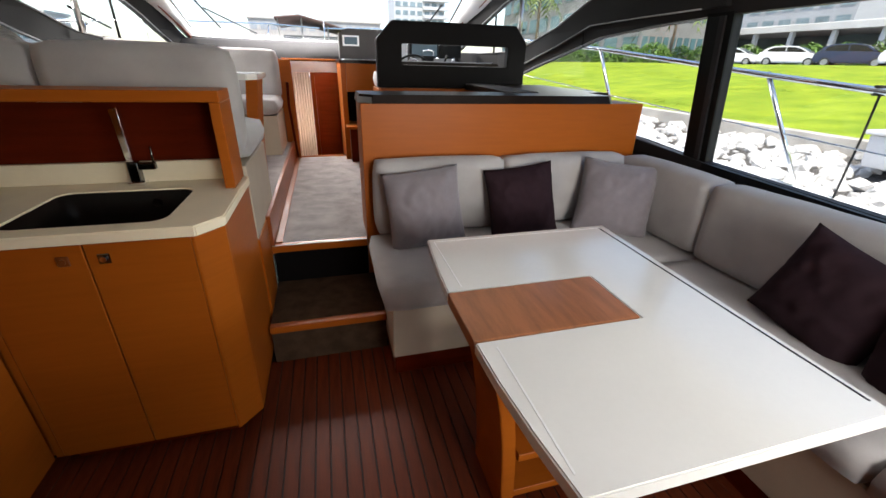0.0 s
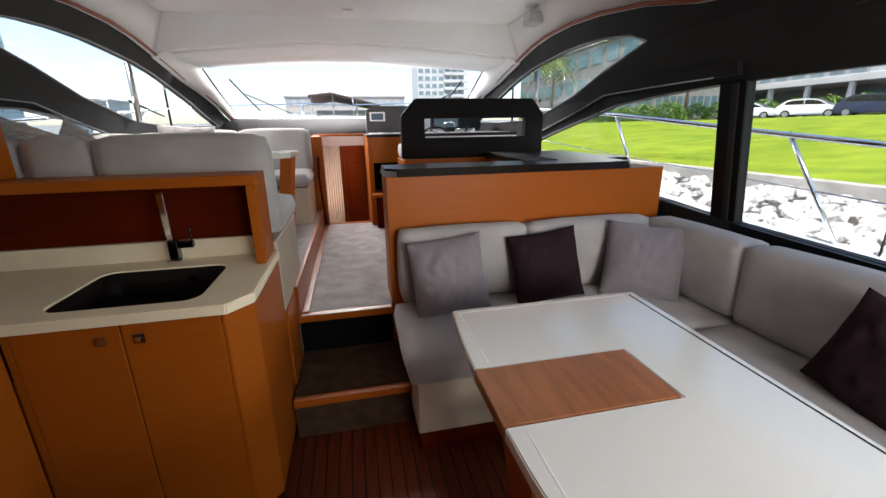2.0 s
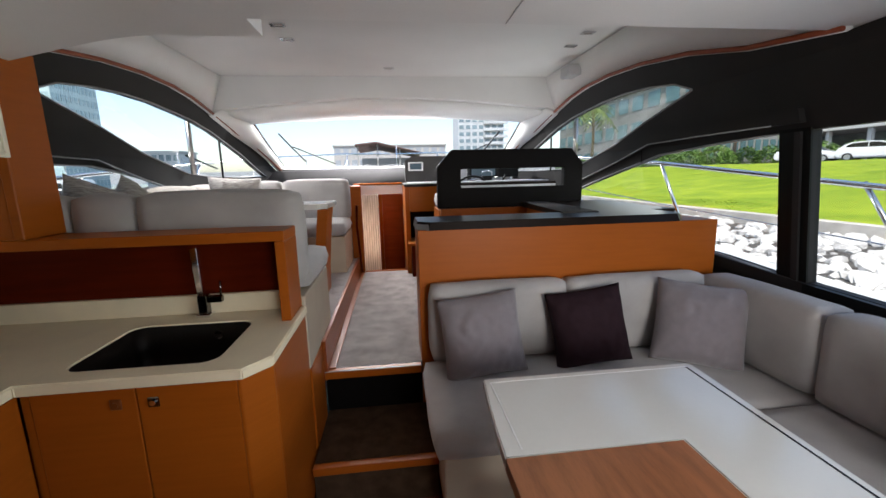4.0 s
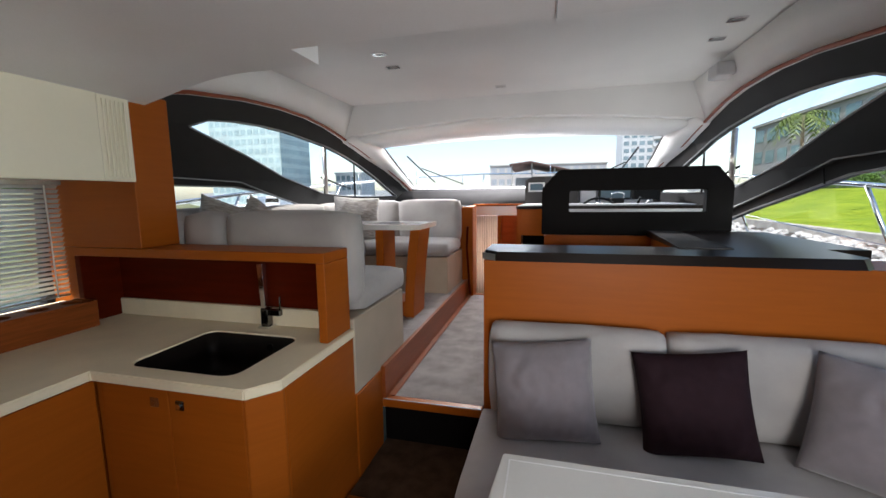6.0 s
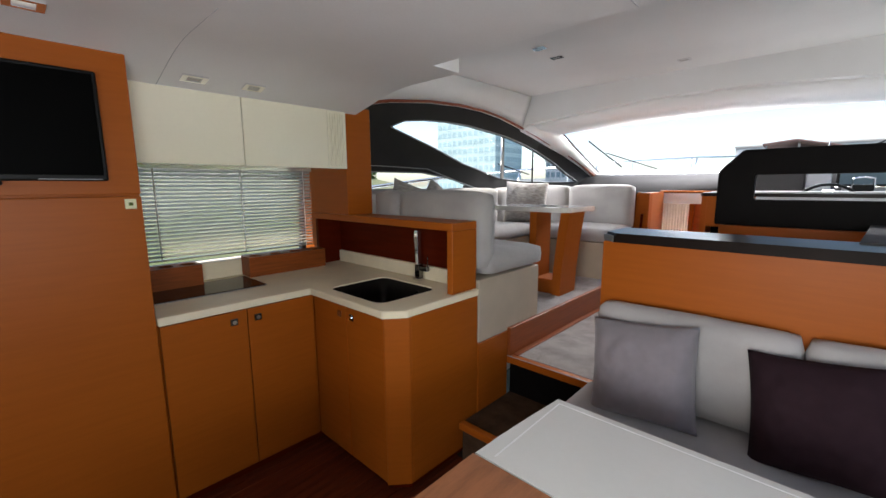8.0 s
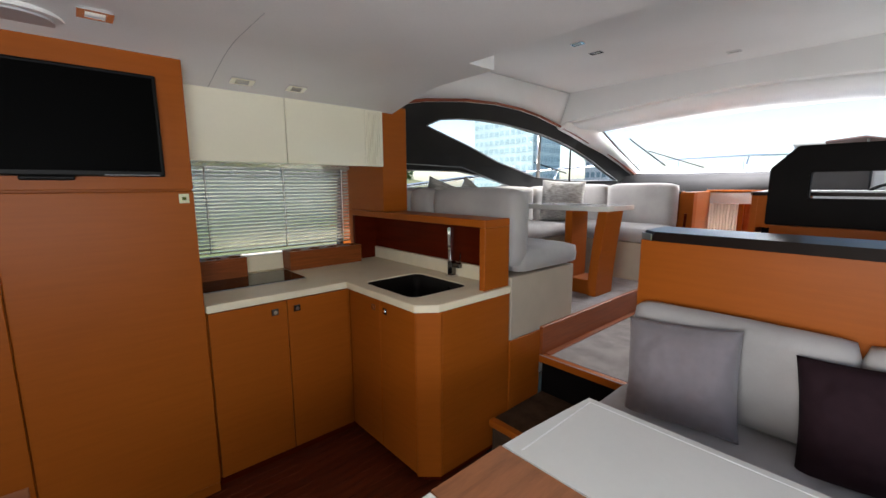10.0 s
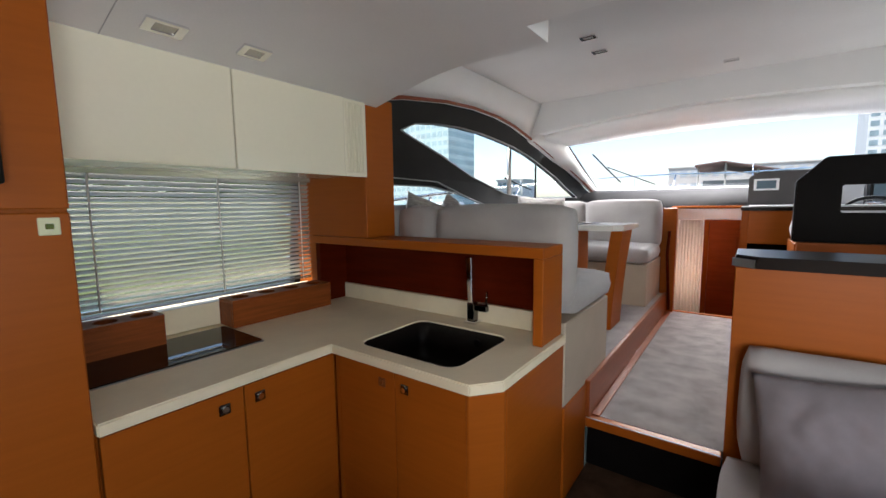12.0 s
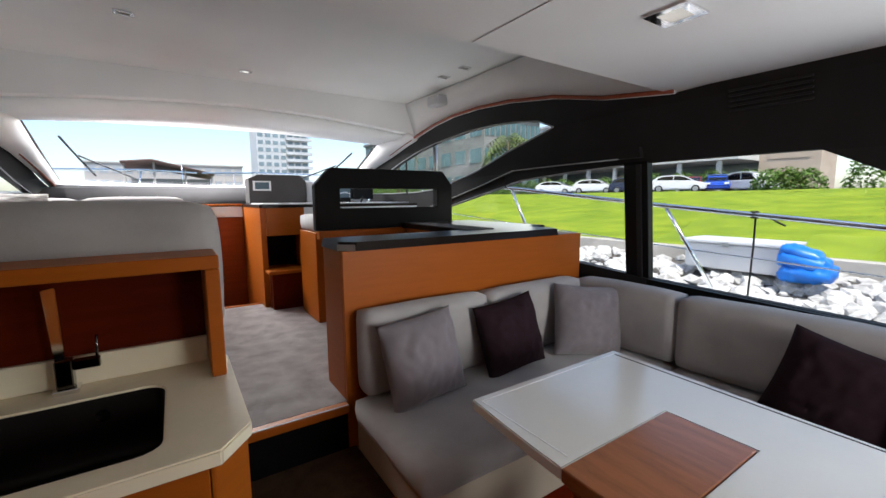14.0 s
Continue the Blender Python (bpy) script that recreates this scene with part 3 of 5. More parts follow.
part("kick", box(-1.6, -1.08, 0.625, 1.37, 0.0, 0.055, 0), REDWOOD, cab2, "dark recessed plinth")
for y0, y1, hy in ((0.63, 0.976, 0.917), (0.980, 1.318, 1.026)):
    d = part("door", box(-1.050, -1.03, y0, y1, 0.065, 0.86, 0.002), WOOD, cab2)
    part("latch", box(-1.030, -1.025, hy - 0.017, hy + 0.017, 0.795, 0.827, 0.002), SHADEDCHROME, d, "dark steel push latch")
    part("latch_button", disc(-1.024, hy, 0.811, 0.010, 0.008, 12, "x"), CHROME, d)

worktop = thing("worktop", (-1.0, 1.4, 0.865), "cream solid-surface worktop in an L with chamfered corner", "worktop")
sink_ring = rounded(-0.955, -0.522, 1.373, 1.742, 0.05)
part("slab", plate([(-1.70, 0.625), (-1.02, 0.625), (-1.02, 1.30), (-0.421, 1.303), (-0.353, 1.386), (-0.353, 1.885), (-1.70, 1.885)], 0.866, 0.90, [sink_ring], bevel=0.004), SOLID, worktop)
part("backsplash", box(-1.62, -0.409, 1.858, 1.884, 0.90, 0.980, 0.004, 2), SOLID, worktop)
part("backsplash", box(-1.74, -1.64, 0.625, 1.70, 0.901, 1.002, 0.004, 2), SOLID, worktop)

sink = thing("sink", (-0.74, 1.56, 0.72), "dark brushed steel sink bowl sunk into the worktop", "sink")
bm = bmesh.new()
prev = None
for z, g in ((0.895, -0.001), (0.80, 0.004), (0.745, 0.012), (0.728, 0.035)):
    ring = [bm.verts.new((-0.7385 + (x + 0.7385) * (1 - g * 4), 1.5575 + (y - 1.5575) * (1 - g * 4), z)) for x, y in sink_ring]
    if prev:
        for i in range(len(ring)):
            bm.faces.new((prev[i], prev[(i + 1) % len(ring)], ring[(i + 1) % len(ring)], ring[i])).smooth = True
    prev = ring
bm.faces.new(prev)
bmesh.ops.recalc_face_normals(bm, faces=bm.faces[:])
bmesh.ops.reverse_faces(bm, faces=bm.faces[:])
bmesh.ops.solidify(bm, geom=bm.faces[:], thickness=-0.002)
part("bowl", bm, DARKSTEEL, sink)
part("drain", disc(-0.74, 1.47, 0.7315, 0.038, 0.006), STEEL, sink, "round steel drain")
part("overflow", disc(-0.66, 1.735, 0.85, 0.016, 0.008, 12, "y"), CHROME, sink)

tap = thing("tap", (-0.74, 1.82, 0.90), "square chrome mixer tap with side lever", "tap")
part("base", box(-0.768, -0.712, 1.80, 1.85, 0.90, 0.912, 0.002), CHROME, tap)
part("stem", box(-0.758, -0.722, 1.807, 1.843, 0.912, 0.99, 0.003), SHADEDCHROME, tap)
part("spout", plate([(-0.735, 0.98), (-0.755, 0.98), (-0.766, 1.18), (-0.738, 1.185)], 1.812, 1.838, axis="y", bevel=0.002), CHROME, tap, "tall flat chrome spout")
part("lever", box(-0.722, -0.665, 1.812, 1.836, 0.958, 0.985, 0.003), SHADEDCHROME, tap)
part("lever_pin", tube([(-0.672, 1.824, 0.98), (-0.668, 1.824, 1.045)], 0.004, 6), SHADEDCHROME, tap)

hob = thing("hob", (-1.42, 0.93, 0.90), "black ceramic glass hob with a steel rim", "hob")
part("rim", plate(rounded(-1.575, -1.262, 0.64, 1.182, 0.01), 0.9005, 0.904), STEEL, hob, "thin steel rim")
part("glass_plate", plate(rounded(-1.570, -1.267, 0.645, 1.177, 0.01), 0.9041, 0.9075), BLACKGLASS, hob)


def rack(y0, y1, n, label):
    t = thing("bottle_rack", (-1.57, (y0 + y1) / 2, 0.90), label, "rack", "wooden bottle racks by the hob")
    pitch = (y1 - y0) / n
    holes = [[(-1.577 + 0.036 * math.cos(k * math.pi / 8), y0 + pitch * (i + 0.5) + 0.036 * math.sin(k * math.pi / 8)) for k in range(16)] for i in range(n)]
    part("front", box(-1.532, -1.516, y0, y1, 0.9005, 1.006, 0.002), RACKWOOD, t)
    part("back", box(-1.638, -1.624, y0, y1, 0.9005, 1.006, 0.002), RACKWOOD, t)
    for y in (y0, y1 - 0.014):
        part("end", box(-1.623, -1.533, y, y + 0.014, 0.9005, 1.006, 0.002), RACKWOOD, t)
    part("top", plate([(-1.638, y0), (-1.516, y0), (-1.516, y1), (-1.638, y1)], 1.0065, 1.018, holes), RACKWOOD, t, "wooden top with round holes")


rack(1.192, 1.690, 4, "long wooden bottle rack with four round holes")
rack(0.63, 0.945, 3, "short wooden bottle rack with round holes")

shelf = thing("tap_shelf", (-1.0, 1.8, 0.9), "wooden raised shelf over the tap with a red back darkened for shade", "shelf")
part("top", box(-1.64, -0.372, 1.70, 1.886, 1.214, 1.253, 0.003), WOOD_H, shelf)
part("post", box(-0.409, -0.372, 1.70, 1.886, 0.901, 1.2135, 0.003), WOOD, shelf)
# this post and the back carry the shelf's shade in their colour
part("post", box(-1.64, -1.606, 1.70, 1.886, 0.901, 1.2135, 0.003), REDWOOD, shelf)
part("back_panel", box(-1.606, -0.410, 1.872, 1.886, 0.981, 1.2135, 0.001), REDWOOD, shelf, "red veneered back darkened for shade")
part("end_panel", box(-1.80, -1.641, 1.7045, 1.728, 0.901, 1.2535, 0.001), WOOD, shelf)
part("lamp_strip", box(-0.93, -0.80, 1.74, 1.76, 1.210, 1.2138, 0.001), STEEL, shelf, "slim metal lamp strip")

post = thing("galley_partition", (-1.4, 1.8, 1.25), "tall orange veneered panel between galley and dinette", "panel")
part("side", box(-1.275, -1.240, 1.70, 1.888, 1.254, 1.905, 0.003), WOOD, post)
part("face", box(-1.80, -1.276, 1.705, 1.728, 1.254, 1.86, 0.002), WOOD, post)

upper = thing("wall_cabinet", (-1.45, 1.1, 1.53), "glossy cream wall cabinet with two flap doors", "cabinet")
part("body", box(-1.66, -1.243, 0.625, 1.70, 1.545, 1.862, 0.002), CREAM, upper)
for y0, y1 in ((0.63, 1.098), (1.102, 1.572)):
    part("door", box(-1.242, -1.222, y0, y1, 1.535, 1.866, 0.003), CREAM, upper)
vent = part("vent_panel", box(-1.242, -1.226, 1.575, 1.699, 1.535, 1.866, 0.003), CREAM, upper, "ribbed cream vent strip")
for i in range(6):
    part("rib", box(-1.2255, -1.218, 1.588 + i * 0.0165, 1.597 + i * 0.0165, 1.55, 1.85, 0.002), CREAM, vent)

blind = thing("venetian_blind", (-1.68, 1.2, 1.03), "lowered aluminium venetian blind with tilted slats", "blind")
part("head_rail", box(-1.715, -1.665, 0.66, 1.703, 1.53, 1.556, 0.002), BLIND, blind)
bm = bmesh.new()
slat_rows = [(-0.0101, -0.0088), (-0.0068, -0.0032), (-0.0012, 0.0026), (0.0050, 0.0066), (0.0101, 0.0080)]
loft([(dx, 0.67, dz) for dx, dz in slat_rows], [(dx, 1.703, dz) for dx, dz in slat_rows], bm)
slat_mesh = finish("slat", bm, BLIND)
for i in range(23):
    o = new("slat", slat_mesh)
    o.parent = blind
    o.location = Vector((-1.69, 0, 1.056 + i * 0.0213)) - Vector(blind.location)
part("bottom_rail", box(-1.700, -1.680, 0.67, 1.695, 1.030, 1.040, 0.002), BLIND, blind)
for y in (0.80, 1.24, 1.645):
    part("ladder_cord", tube([(-1.679, y, 1.03), (-1.679, y, 1.535)], 0.0034, 6), CORD, blind)

# tall cupboard with television
tall = thing("tall_cupboard", (-1.35, 0.1, 0), "tall orange veneered cupboard with a refrigerator door", "cupboard")
part("body", box(-1.70, -1.042, -0.9, 0.62, 0.0, 1.93, 0.002), WOOD, tall)
d = part("refrigerator_door", box(-1.041, -1.02, 0.04, 0.62, 0.06, 1.398, 0.003), WOOD, tall)
part("latch", box(-1.020, -1.015, 0.566, 0.602, 1.350, 1.388, 0.002), LATCH, d, "pale square latch plate")
part("latch_pull", box(-1.016, -1.012, 0.577, 0.591, 1.363, 1.375, 0.001), SHADEDCHROME, d)
part("upper_panel", box(-1.041, -1.02, 0.04, 0.62, 1.406, 1.93, 0.003), WOOD, tall)
side = part("side_panel", box(-1.041, -1.02, -0.9, 0.036, 0.0, 1.93, 0.003), WOOD, tall)
part("switch_plate", box(-1.020, -1.013, -0.10, -0.005, 0.93, 1.05, 0.002), SOLID, side, "cream switch plate")
part("air_grille", box(-1.020, -1.012, -0.12, 0.02, 0.28, 0.36, 0.002), TABLEWOOD, side, "slotted wooden air grille")

tv = thing("television", (-1.0, 0.16, 1.44), "black flat television mounted on the cupboard", "television")
part("housing", box(-1.018, -0.975, -0.20, 0.523, 1.455, 1.828, 0.006, 2), BLACKPLASTIC, tv)
part("panel", box(-0.9748, -0.972, -0.188, 0.511, 1.474, 1.816, 0.001), SCREENBLACK, tv, "black switched-off screen")
part("trim_strip", box(-0.9745, -0.9725, 0.34, 0.505, 1.459, 1.4615, 0), DULLMETAL, tv, "thin silver trim strip")
part("chin", box(-1.0, -0.974, 0.12, 0.26, 1.440, 1.456, 0.006, 2), BLACKPLASTIC, tv)

# ---- aft sofa ----
sofa = thing("corner_sofa", (1.2, 1.6, 0), "grey upholstered corner sofa on cream panelled base", "sofa")
part("base", box(0.195, 1.90, 1.53, 2.17, 0.10, 0.366, 0.006), BASECLOTH, sofa, "cream base panel")
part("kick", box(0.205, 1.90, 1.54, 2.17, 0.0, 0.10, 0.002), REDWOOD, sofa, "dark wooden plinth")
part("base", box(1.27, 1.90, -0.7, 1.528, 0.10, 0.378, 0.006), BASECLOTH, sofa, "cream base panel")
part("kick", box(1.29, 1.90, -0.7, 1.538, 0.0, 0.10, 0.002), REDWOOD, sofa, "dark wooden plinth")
part("seat", pad(0.155, 1.86, 1.475, 2.13, 0.375, 0.497, 0.036, 0.008, 1), FABRIC, sofa)
part("seat", pad(1.22, 1.84, 0.40, 1.467, 0.385, 0.495, 0.026, 0.006, 2), FABRIC, sofa)
part("seat", pad(1.22, 1.84, -0.70, 0.397, 0.385, 0.495, 0.026, 0.006, 3), FABRIC, sofa)
for i, (x0, x1) in enumerate(((0.20, 0.910), (0.920, 1.68))):
    part("backrest", pad(x0, x1, 2.045, 2.186, 0.506, 0.90, 0.028, 0.010, 4 + i), FABRIC, sofa)
for i, (y0, y1) in enumerate(((1.476, 2.13), (0.50, 1.466), (-0.70, 0.490))):
    part("backrest", pad(1.69, 1.875, y0, y1, 0.508, 0.885, 0.030, 0.010, 7 + i), FABRIC, sofa)


def pillow(at, rx, ry, rz, size, material, label, seed=0):
    """A scatter cushion with pinched corners and a seam."""
    bm = bmesh.new()
    n = 28
    sheets = []
    for side in (1, -1):
        g = []
        for i in range(n + 1):
            row = []
            for j in range(n + 1):
                u, v = i / n * 2 - 1, j / n * 2 - 1
                pinch = 1 - 0.055 * (1 - v * v) * abs(u) ** 3
                pinch2 = 1 - 0.055 * (1 - u * u) * abs(v) ** 3
                t = max(0, (1 - abs(u) ** 3) * (1 - abs(v) ** 3)) ** 0.62
                w = noise.noise(Vector((u * 2.2 + seed, v * 2.2, side))) * 0.03 + noise.noise(Vector((u * 6 + seed, v * 5, side * 3))) * 0.05 + 0.07 * math.sin(11 * (u - 0.6 * v) + seed) * max(0, v + 0.2) * abs(u) + noise.noise(Vector((u * 4 + v * 3, (v - u) * 10 + seed, side * 2))) * 0.10 * (u * u + v * v) * 0.6
                if side == -1 and (i in (0, n) or j in (0, n)):
                    row.append(sheets[0][i][j])
                else:
                    row.append(bm.verts.new((u * size / 2 * pinch, side * 0.092 * t * (1 + w * 2.2) * size / 0.4, v * size / 2 * pinch2)))
            g.append(row)
        sheets.append(g)
        for i in range(n):
            for j in range(n):
                bm.faces.new((g[i][j], g[i + 1][j], g[i + 1][j + 1], g[i][j + 1])).smooth = True
    bmesh.ops.recalc_face_normals(bm, faces=bm.faces[:])
    ob = solid("cushion", bm, material, label, "cushion", group="scatter cushions")
    ob.matrix_world = pose(*at, rx, ry, rz)
    return ob


pillow((0.437, 1.945, 0.683), -14, -5, 3, 0.40, PILLOWGREY, "light grey linen scatter cushion leaning on the backrest", 1)
pillow((0.975, 1.95, 0.688), -14, -7, -3, 0.385, PILLOWDARK, "dark plum linen scatter cushion leaning on the backrest", 2)
pillow((1.515, 1.875, 0.690), -16, 5, -27, 0.415, PILLOWGREY, "grey linen scatter cushion in the sofa corner", 3)
pillow((1.60, 0.815, 0.660), -10, 14, -88, 0.38, PILLOWDARK, "dark plum linen scatter cushion against the side backrest", 4)
pillow((1.60, 0.47, 0.66), -12, -8, -92, 0.40, PILLOWDARK, "dark plum linen scatter cushion against the side backrest", 5)

# ---- saloon table ----
table = thing("saloon_table", (0.7, 0.9, 0), "white lacquered folding table with a wooden centre panel", "table")
left = [(0.333, 0.365), (0.315, 0.50), (0.302, 0.65), (0.298, 0.789)]
left2 = [(0.298, 1.036), (0.303, 1.15), (0.315, 1.30), (0.329, 1.442)]
part("top", plate(left + [(0.791, 0.789), (0.791, 1.036)] + left2 + [(1.12, 1.442), (1.072, 0.365)], 0.694, 0.730, bevel=0.004), TABLEWHITE, table)
part("centre_panel", plate([(0.297, 0.791), (0.789, 0.791), (0.789, 1.034), (0.297, 1.034)], 0.694, 0.731, bevel=0.002), TABLEWOOD, table, "brown wooden centre panel")
part("hinge_slot", plate([(1.087, 1.41), (1.080, 1.41), (1.052, 0.405), (1.059, 0.405)], 0.7285, 0.7308), DARKTOP, table, "dark hinge slot")
part("inlay", box(0.343, 0.348, 0.41, 0.76, 0.729, 0.7308, 0), GELCOAT, table)
part("inlay", box(0.347, 0.352, 1.06, 1.415, 0.729, 0.7308, 0), GELCOAT, table)
part("inlay", box(0.352, 1.09, 1.412, 1.416, 0.729, 0.7308, 0), GELCOAT, table)


outer_edge = [(0.302, 0.6935), (0.338, 0.65), (0.368, 0.57), (0.392, 0.46), (0.408, 0.35), (0.420, 0.22), (0.428, 0.10), (0.430, 0.001)]
part("leg", plate(outer_edge + [(x + 0.045, z) for x, z in outer_edge[::-1]], 0.792, 1.033, axis="y", bevel=0.003), WOOD, table, "curved wooden pedestal leg")
part("leg", box(0.70, 0.745, 0.792, 1.033, 0.001, 0.6935, 0.003), WOOD, table)
for z in (0.06, 0.225, 0.37):
    part("shelf", box(0.476, 0.699, 0.80, 1.025, z, z + 0.03, 0.002), WOOD_H, table)

# ---- dividing bulkhead and helm ----
bulk = thing("divider_cabinet", (1.0, 2.3, 0), "orange veneered divider cabinet behind the sofa", "cabinet")
part("body", box(0.180, 1.835, 2.212, 2.47, 0.0, 1.166, 0.002), WOOD_H, bulk)
part("aft_panel", box(0.157, 1.835, 2.19, 2.211, 0.0, 1.168, 0.003), WOOD_H, bulk)
part("end_panel", box(0.157, 0.179, 2.2115, 2.47, 0.0, 1.168, 0.003), WOOD, bulk)
cap = thing("divider_worktop", (1.0, 2.4, 1.17), "dark bronze edged top on the divider cabinet", "worktop")
top_ring = [(0.212, 2.165), (1.585, 2.165), (1.63, 2.21), (1.63, 2.47), (1.78, 2.47), (1.78, 3.39), (1.10, 3.39), (1.10, 2.47), (0.148, 2.47), (0.148, 2.225)]
bm = plate(top_ring, 1.169, 1.210)
for v in bm.verts:
    if v.co.z > 1.2:
        if v.co.y < 2.3:
            v.co.y += 0.011
        v.co.x += 0.011 if v.co.x < 0.25 else -0.012 if 1.5 < v.co.x < 1.7 else 0
part("slab", bm, DARKTOP, cap)
# added metal plate in place of the window's reflection on the cut corner
part("corner", plate([(0.146, 2.223), (0.210, 2.163), (0.213, 2.167), (0.149, 2.227)], 1.170, 1.199), STEEL, cap, "metal facet added for the corner's highlight")
# pale strip laid on the dark top to give the sky's reflection
part("sheen_strip", plate([(1.02, 2.40), (1.24, 2.40), (1.26, 3.32), (1.10, 3.34)], 1.2102, 1.216), DASHGREY, cap, "pale grey strip added as sky sheen on the top")
stb = thing("side_locker", (1.45, 2.9, 0.449), "wooden side locker beside the helm seat", "locker")
part("body", box(1.12, 1.70, 2.475, 3.36, 0.449, 1.168, 0.003), WOOD, stb)

helm = thing("helm_bench", (1.0, 3.65, 0.449), "helm bench with black framed backrest on an orange wooden base", "seat")
part("base", box(0.415, 1.52, 3.50, 3.96, 0.449, 1.155, 0.003), WOOD, helm)
part("seat", pad(0.42, 1.50, 3.50, 3.99, 1.155, 1.285, 0.03, 0.008, 11), FABRIC, helm)
arch = [(0.395, 1.175), (0.395, 1.51), (0.515, 1.64), (1.51, 1.64), (1.61, 1.52), (1.61, 1.175)]
part("backrest", plate(arch, 3.40, 3.475, [[(0.585, 1.338), (1.455, 1.338), (1.455, 1.487), (0.585, 1.487)]], bevel=0.006, axis="y"), BLACKLEATHER, helm, "black upholstered back with a long opening")
part("rail", box(0.42, 1.50, 3.42, 3.48, 1.11, 1.172, 0.002), WOOD_H, helm)

console = thing("helm_console", (0.6, 4.6, 0.449), "wooden helm console with open niche and dark top", "console")
part("body", plate([(0.155, 4.235), (0.20, 4.235), (0.20, 5.32), (0.155, 5.32)], -0.15, 1.335), WOOD, console)
part("body", box(0.20, 0.50, 4.20, 4.9, 0.449, 0.79, 0.002), WOOD, console)
# black block stands in for the shade inside the niche
part("niche", box(0.20, 0.50, 4.45, 4.9, 0.79, 1.09, 0.002), BLACKLEATHER, console, "open niche with a black back for its shade")
part("body", box(0.20, 1.70, 4.20, 4.9, 1.09, 1.335, 0.002), WOOD, console)
part("body", box(0.50, 1.70, 4.25, 4.9, 0.449, 1.088, 0.002), WOOD, console)
part("step", box(0.17, 0.50, 4.06, 4.25, 0.765, 0.792, 0.003), WOOD, console)
part("step", box(0.20, 0.50, 4.09, 4.198, 0.45, 0.764, 0.003), REDWOOD, console)
part("top", plate([(0.148, 4.225), (0.17, 4.185), (1.70, 4.185), (1.70, 5.25), (0.148, 5.25)], 1.3355, 1.362, bevel=0.003), DARKTOP, console)
part("fascia", box(0.52, 1.70, 4.186, 4.199, 1.18, 1.335, 0.002), BOXGREY, console, "pale grey fascia")
part("dash_pad", box(0.20, 1.68, 4.32, 5.22, 1.3625, 1.372, 0.003), BOXGREY, console, "pale grey dash pad")
pod = part("pod", plate([(0.19, 1.3625), (0.19, 1.62), (0.27, 1.665), (0.70, 1.665), (0.76, 1.60), (0.76, 1.3625)], 4.98, 5.25, axis="y", bevel=0.006), DASHGREY, console, "grey instrument pod")
part("display", box(0.225, 0.40, 4.972, 4.979, 1.50, 1.60, 0.002), GELCOAT, pod, "white bezel")
part("display_screen", box(0.245, 0.38, 4.968, 4.972, 1.515, 1.585, 0.001), SCREEN, pod)
part("binnacle", box(0.77, 0.93, 5.0, 5.2, 1.3725, 1.60, 0.01, 2), BOXGREY, console, "pale grey binnacle")
part("instrument_panel", box(0.96, 1.29, 5.0, 5.12, 1.41, 1.56, 0.006), BLACKPLASTIC, console)
part("instrument_bezel", box(0.955, 1.295, 4.998, 5.004, 1.402, 1.410, 0.001), CHROME, console, "chrome lower bezel")
part("instrument_panel", box(1.31, 1.56, 5.0, 5.12, 1.405, 1.545, 0.006), BLACKPLASTIC, console)
part("instrument_stand", box(1.0, 1.50, 5.04, 5.12, 1.3725, 1.41, 0.004), BOXGREY, console)
part("instrument_screen", box(0.98, 1.27, 4.995, 4.999, 1.425, 1.55, 0.001), SCREEN, console)
part("throttle", box(1.05, 1.17, 4.72, 4.82, 1.3725, 1.425, 0.01, 2), BLACKPLASTIC, console, "black throttle base")
for x in (1.052, 1.168):
    part("throttle_lever", tube([(x, 4.77, 1.40), (x, 4.75, 1.47), (1.11, 4.745, 1.482)], 0.008, 8), CHROME, console, "chrome throttle lever")
part("control_lever", tube([(1.30, 4.76, 1.372), (1.32, 4.74, 1.43)], 0.012, 8), BLACKPLASTIC, console)
part("control_lever", tube([(1.38, 4.76, 1.372), (1.40, 4.74, 1.41)], 0.010, 8), CHROME, console)
wheel = thing("steering_wheel", (0.92, 4.62, 1.40), "black steering wheel at the helm", "steering wheel")
bm = tube([(0.92 + 0.17 * math.cos(k * math.pi / 12), 4.60 + 0.02 * math.sin(k * math.pi / 12), 1.295 + 0.13 * math.sin(k * math.pi / 12)) for k in range(-2, 15)], 0.012, 8)
part("rim", bm, BLACKPLASTIC, wheel)
part("hub", box(0.88, 0.96, 4.60, 4.66, 1.363, 1.39, 0.008, 2), CHROME, wheel)

# companionway in the dash
comp = thing("companionway", (-0.1, 4.4, -0.15), "sunken companionway with red wooden door and wooden sides", "doorway")
part("jamb", plate([(-0.395, 4.36), (-0.288, 4.36), (-0.292, 4.46), (-0.415, 5.32), (-0.44, 5.32), (-0.395, 4.46)], -0.15, 1.352), WOOD, comp, "orange veneered side wall")
part("lintel", box(-0.413, 0.154, 5.27, 5.32, 1.225, 1.343, 0.004), GELCOAT, comp, "white lintel")
door = part("door", box(-0.105, 0.154, 5.285, 5.32, -0.15, 1.2245, 0.003), REDDOOR, comp, "red veneered sliding door")
part("door_panel", box(-0.070, 0.120, 5.280, 5.2845, -0.10, 1.06, 0.002), REDDOOR, door)
part("post", box(-0.150, -0.106, 5.27, 5.32, -0.15, 1.2245, 0.003), WOOD, comp)
part("threshold", box(-0.287, 0.154, 4.40, 4.435, 0.43, 0.458, 0.003), WOOD_H, comp)
part("floor_panel", box(-0.44, 0.154, 4.425, 5.32, -0.19, -0.155, 0), WOOD_H, comp)
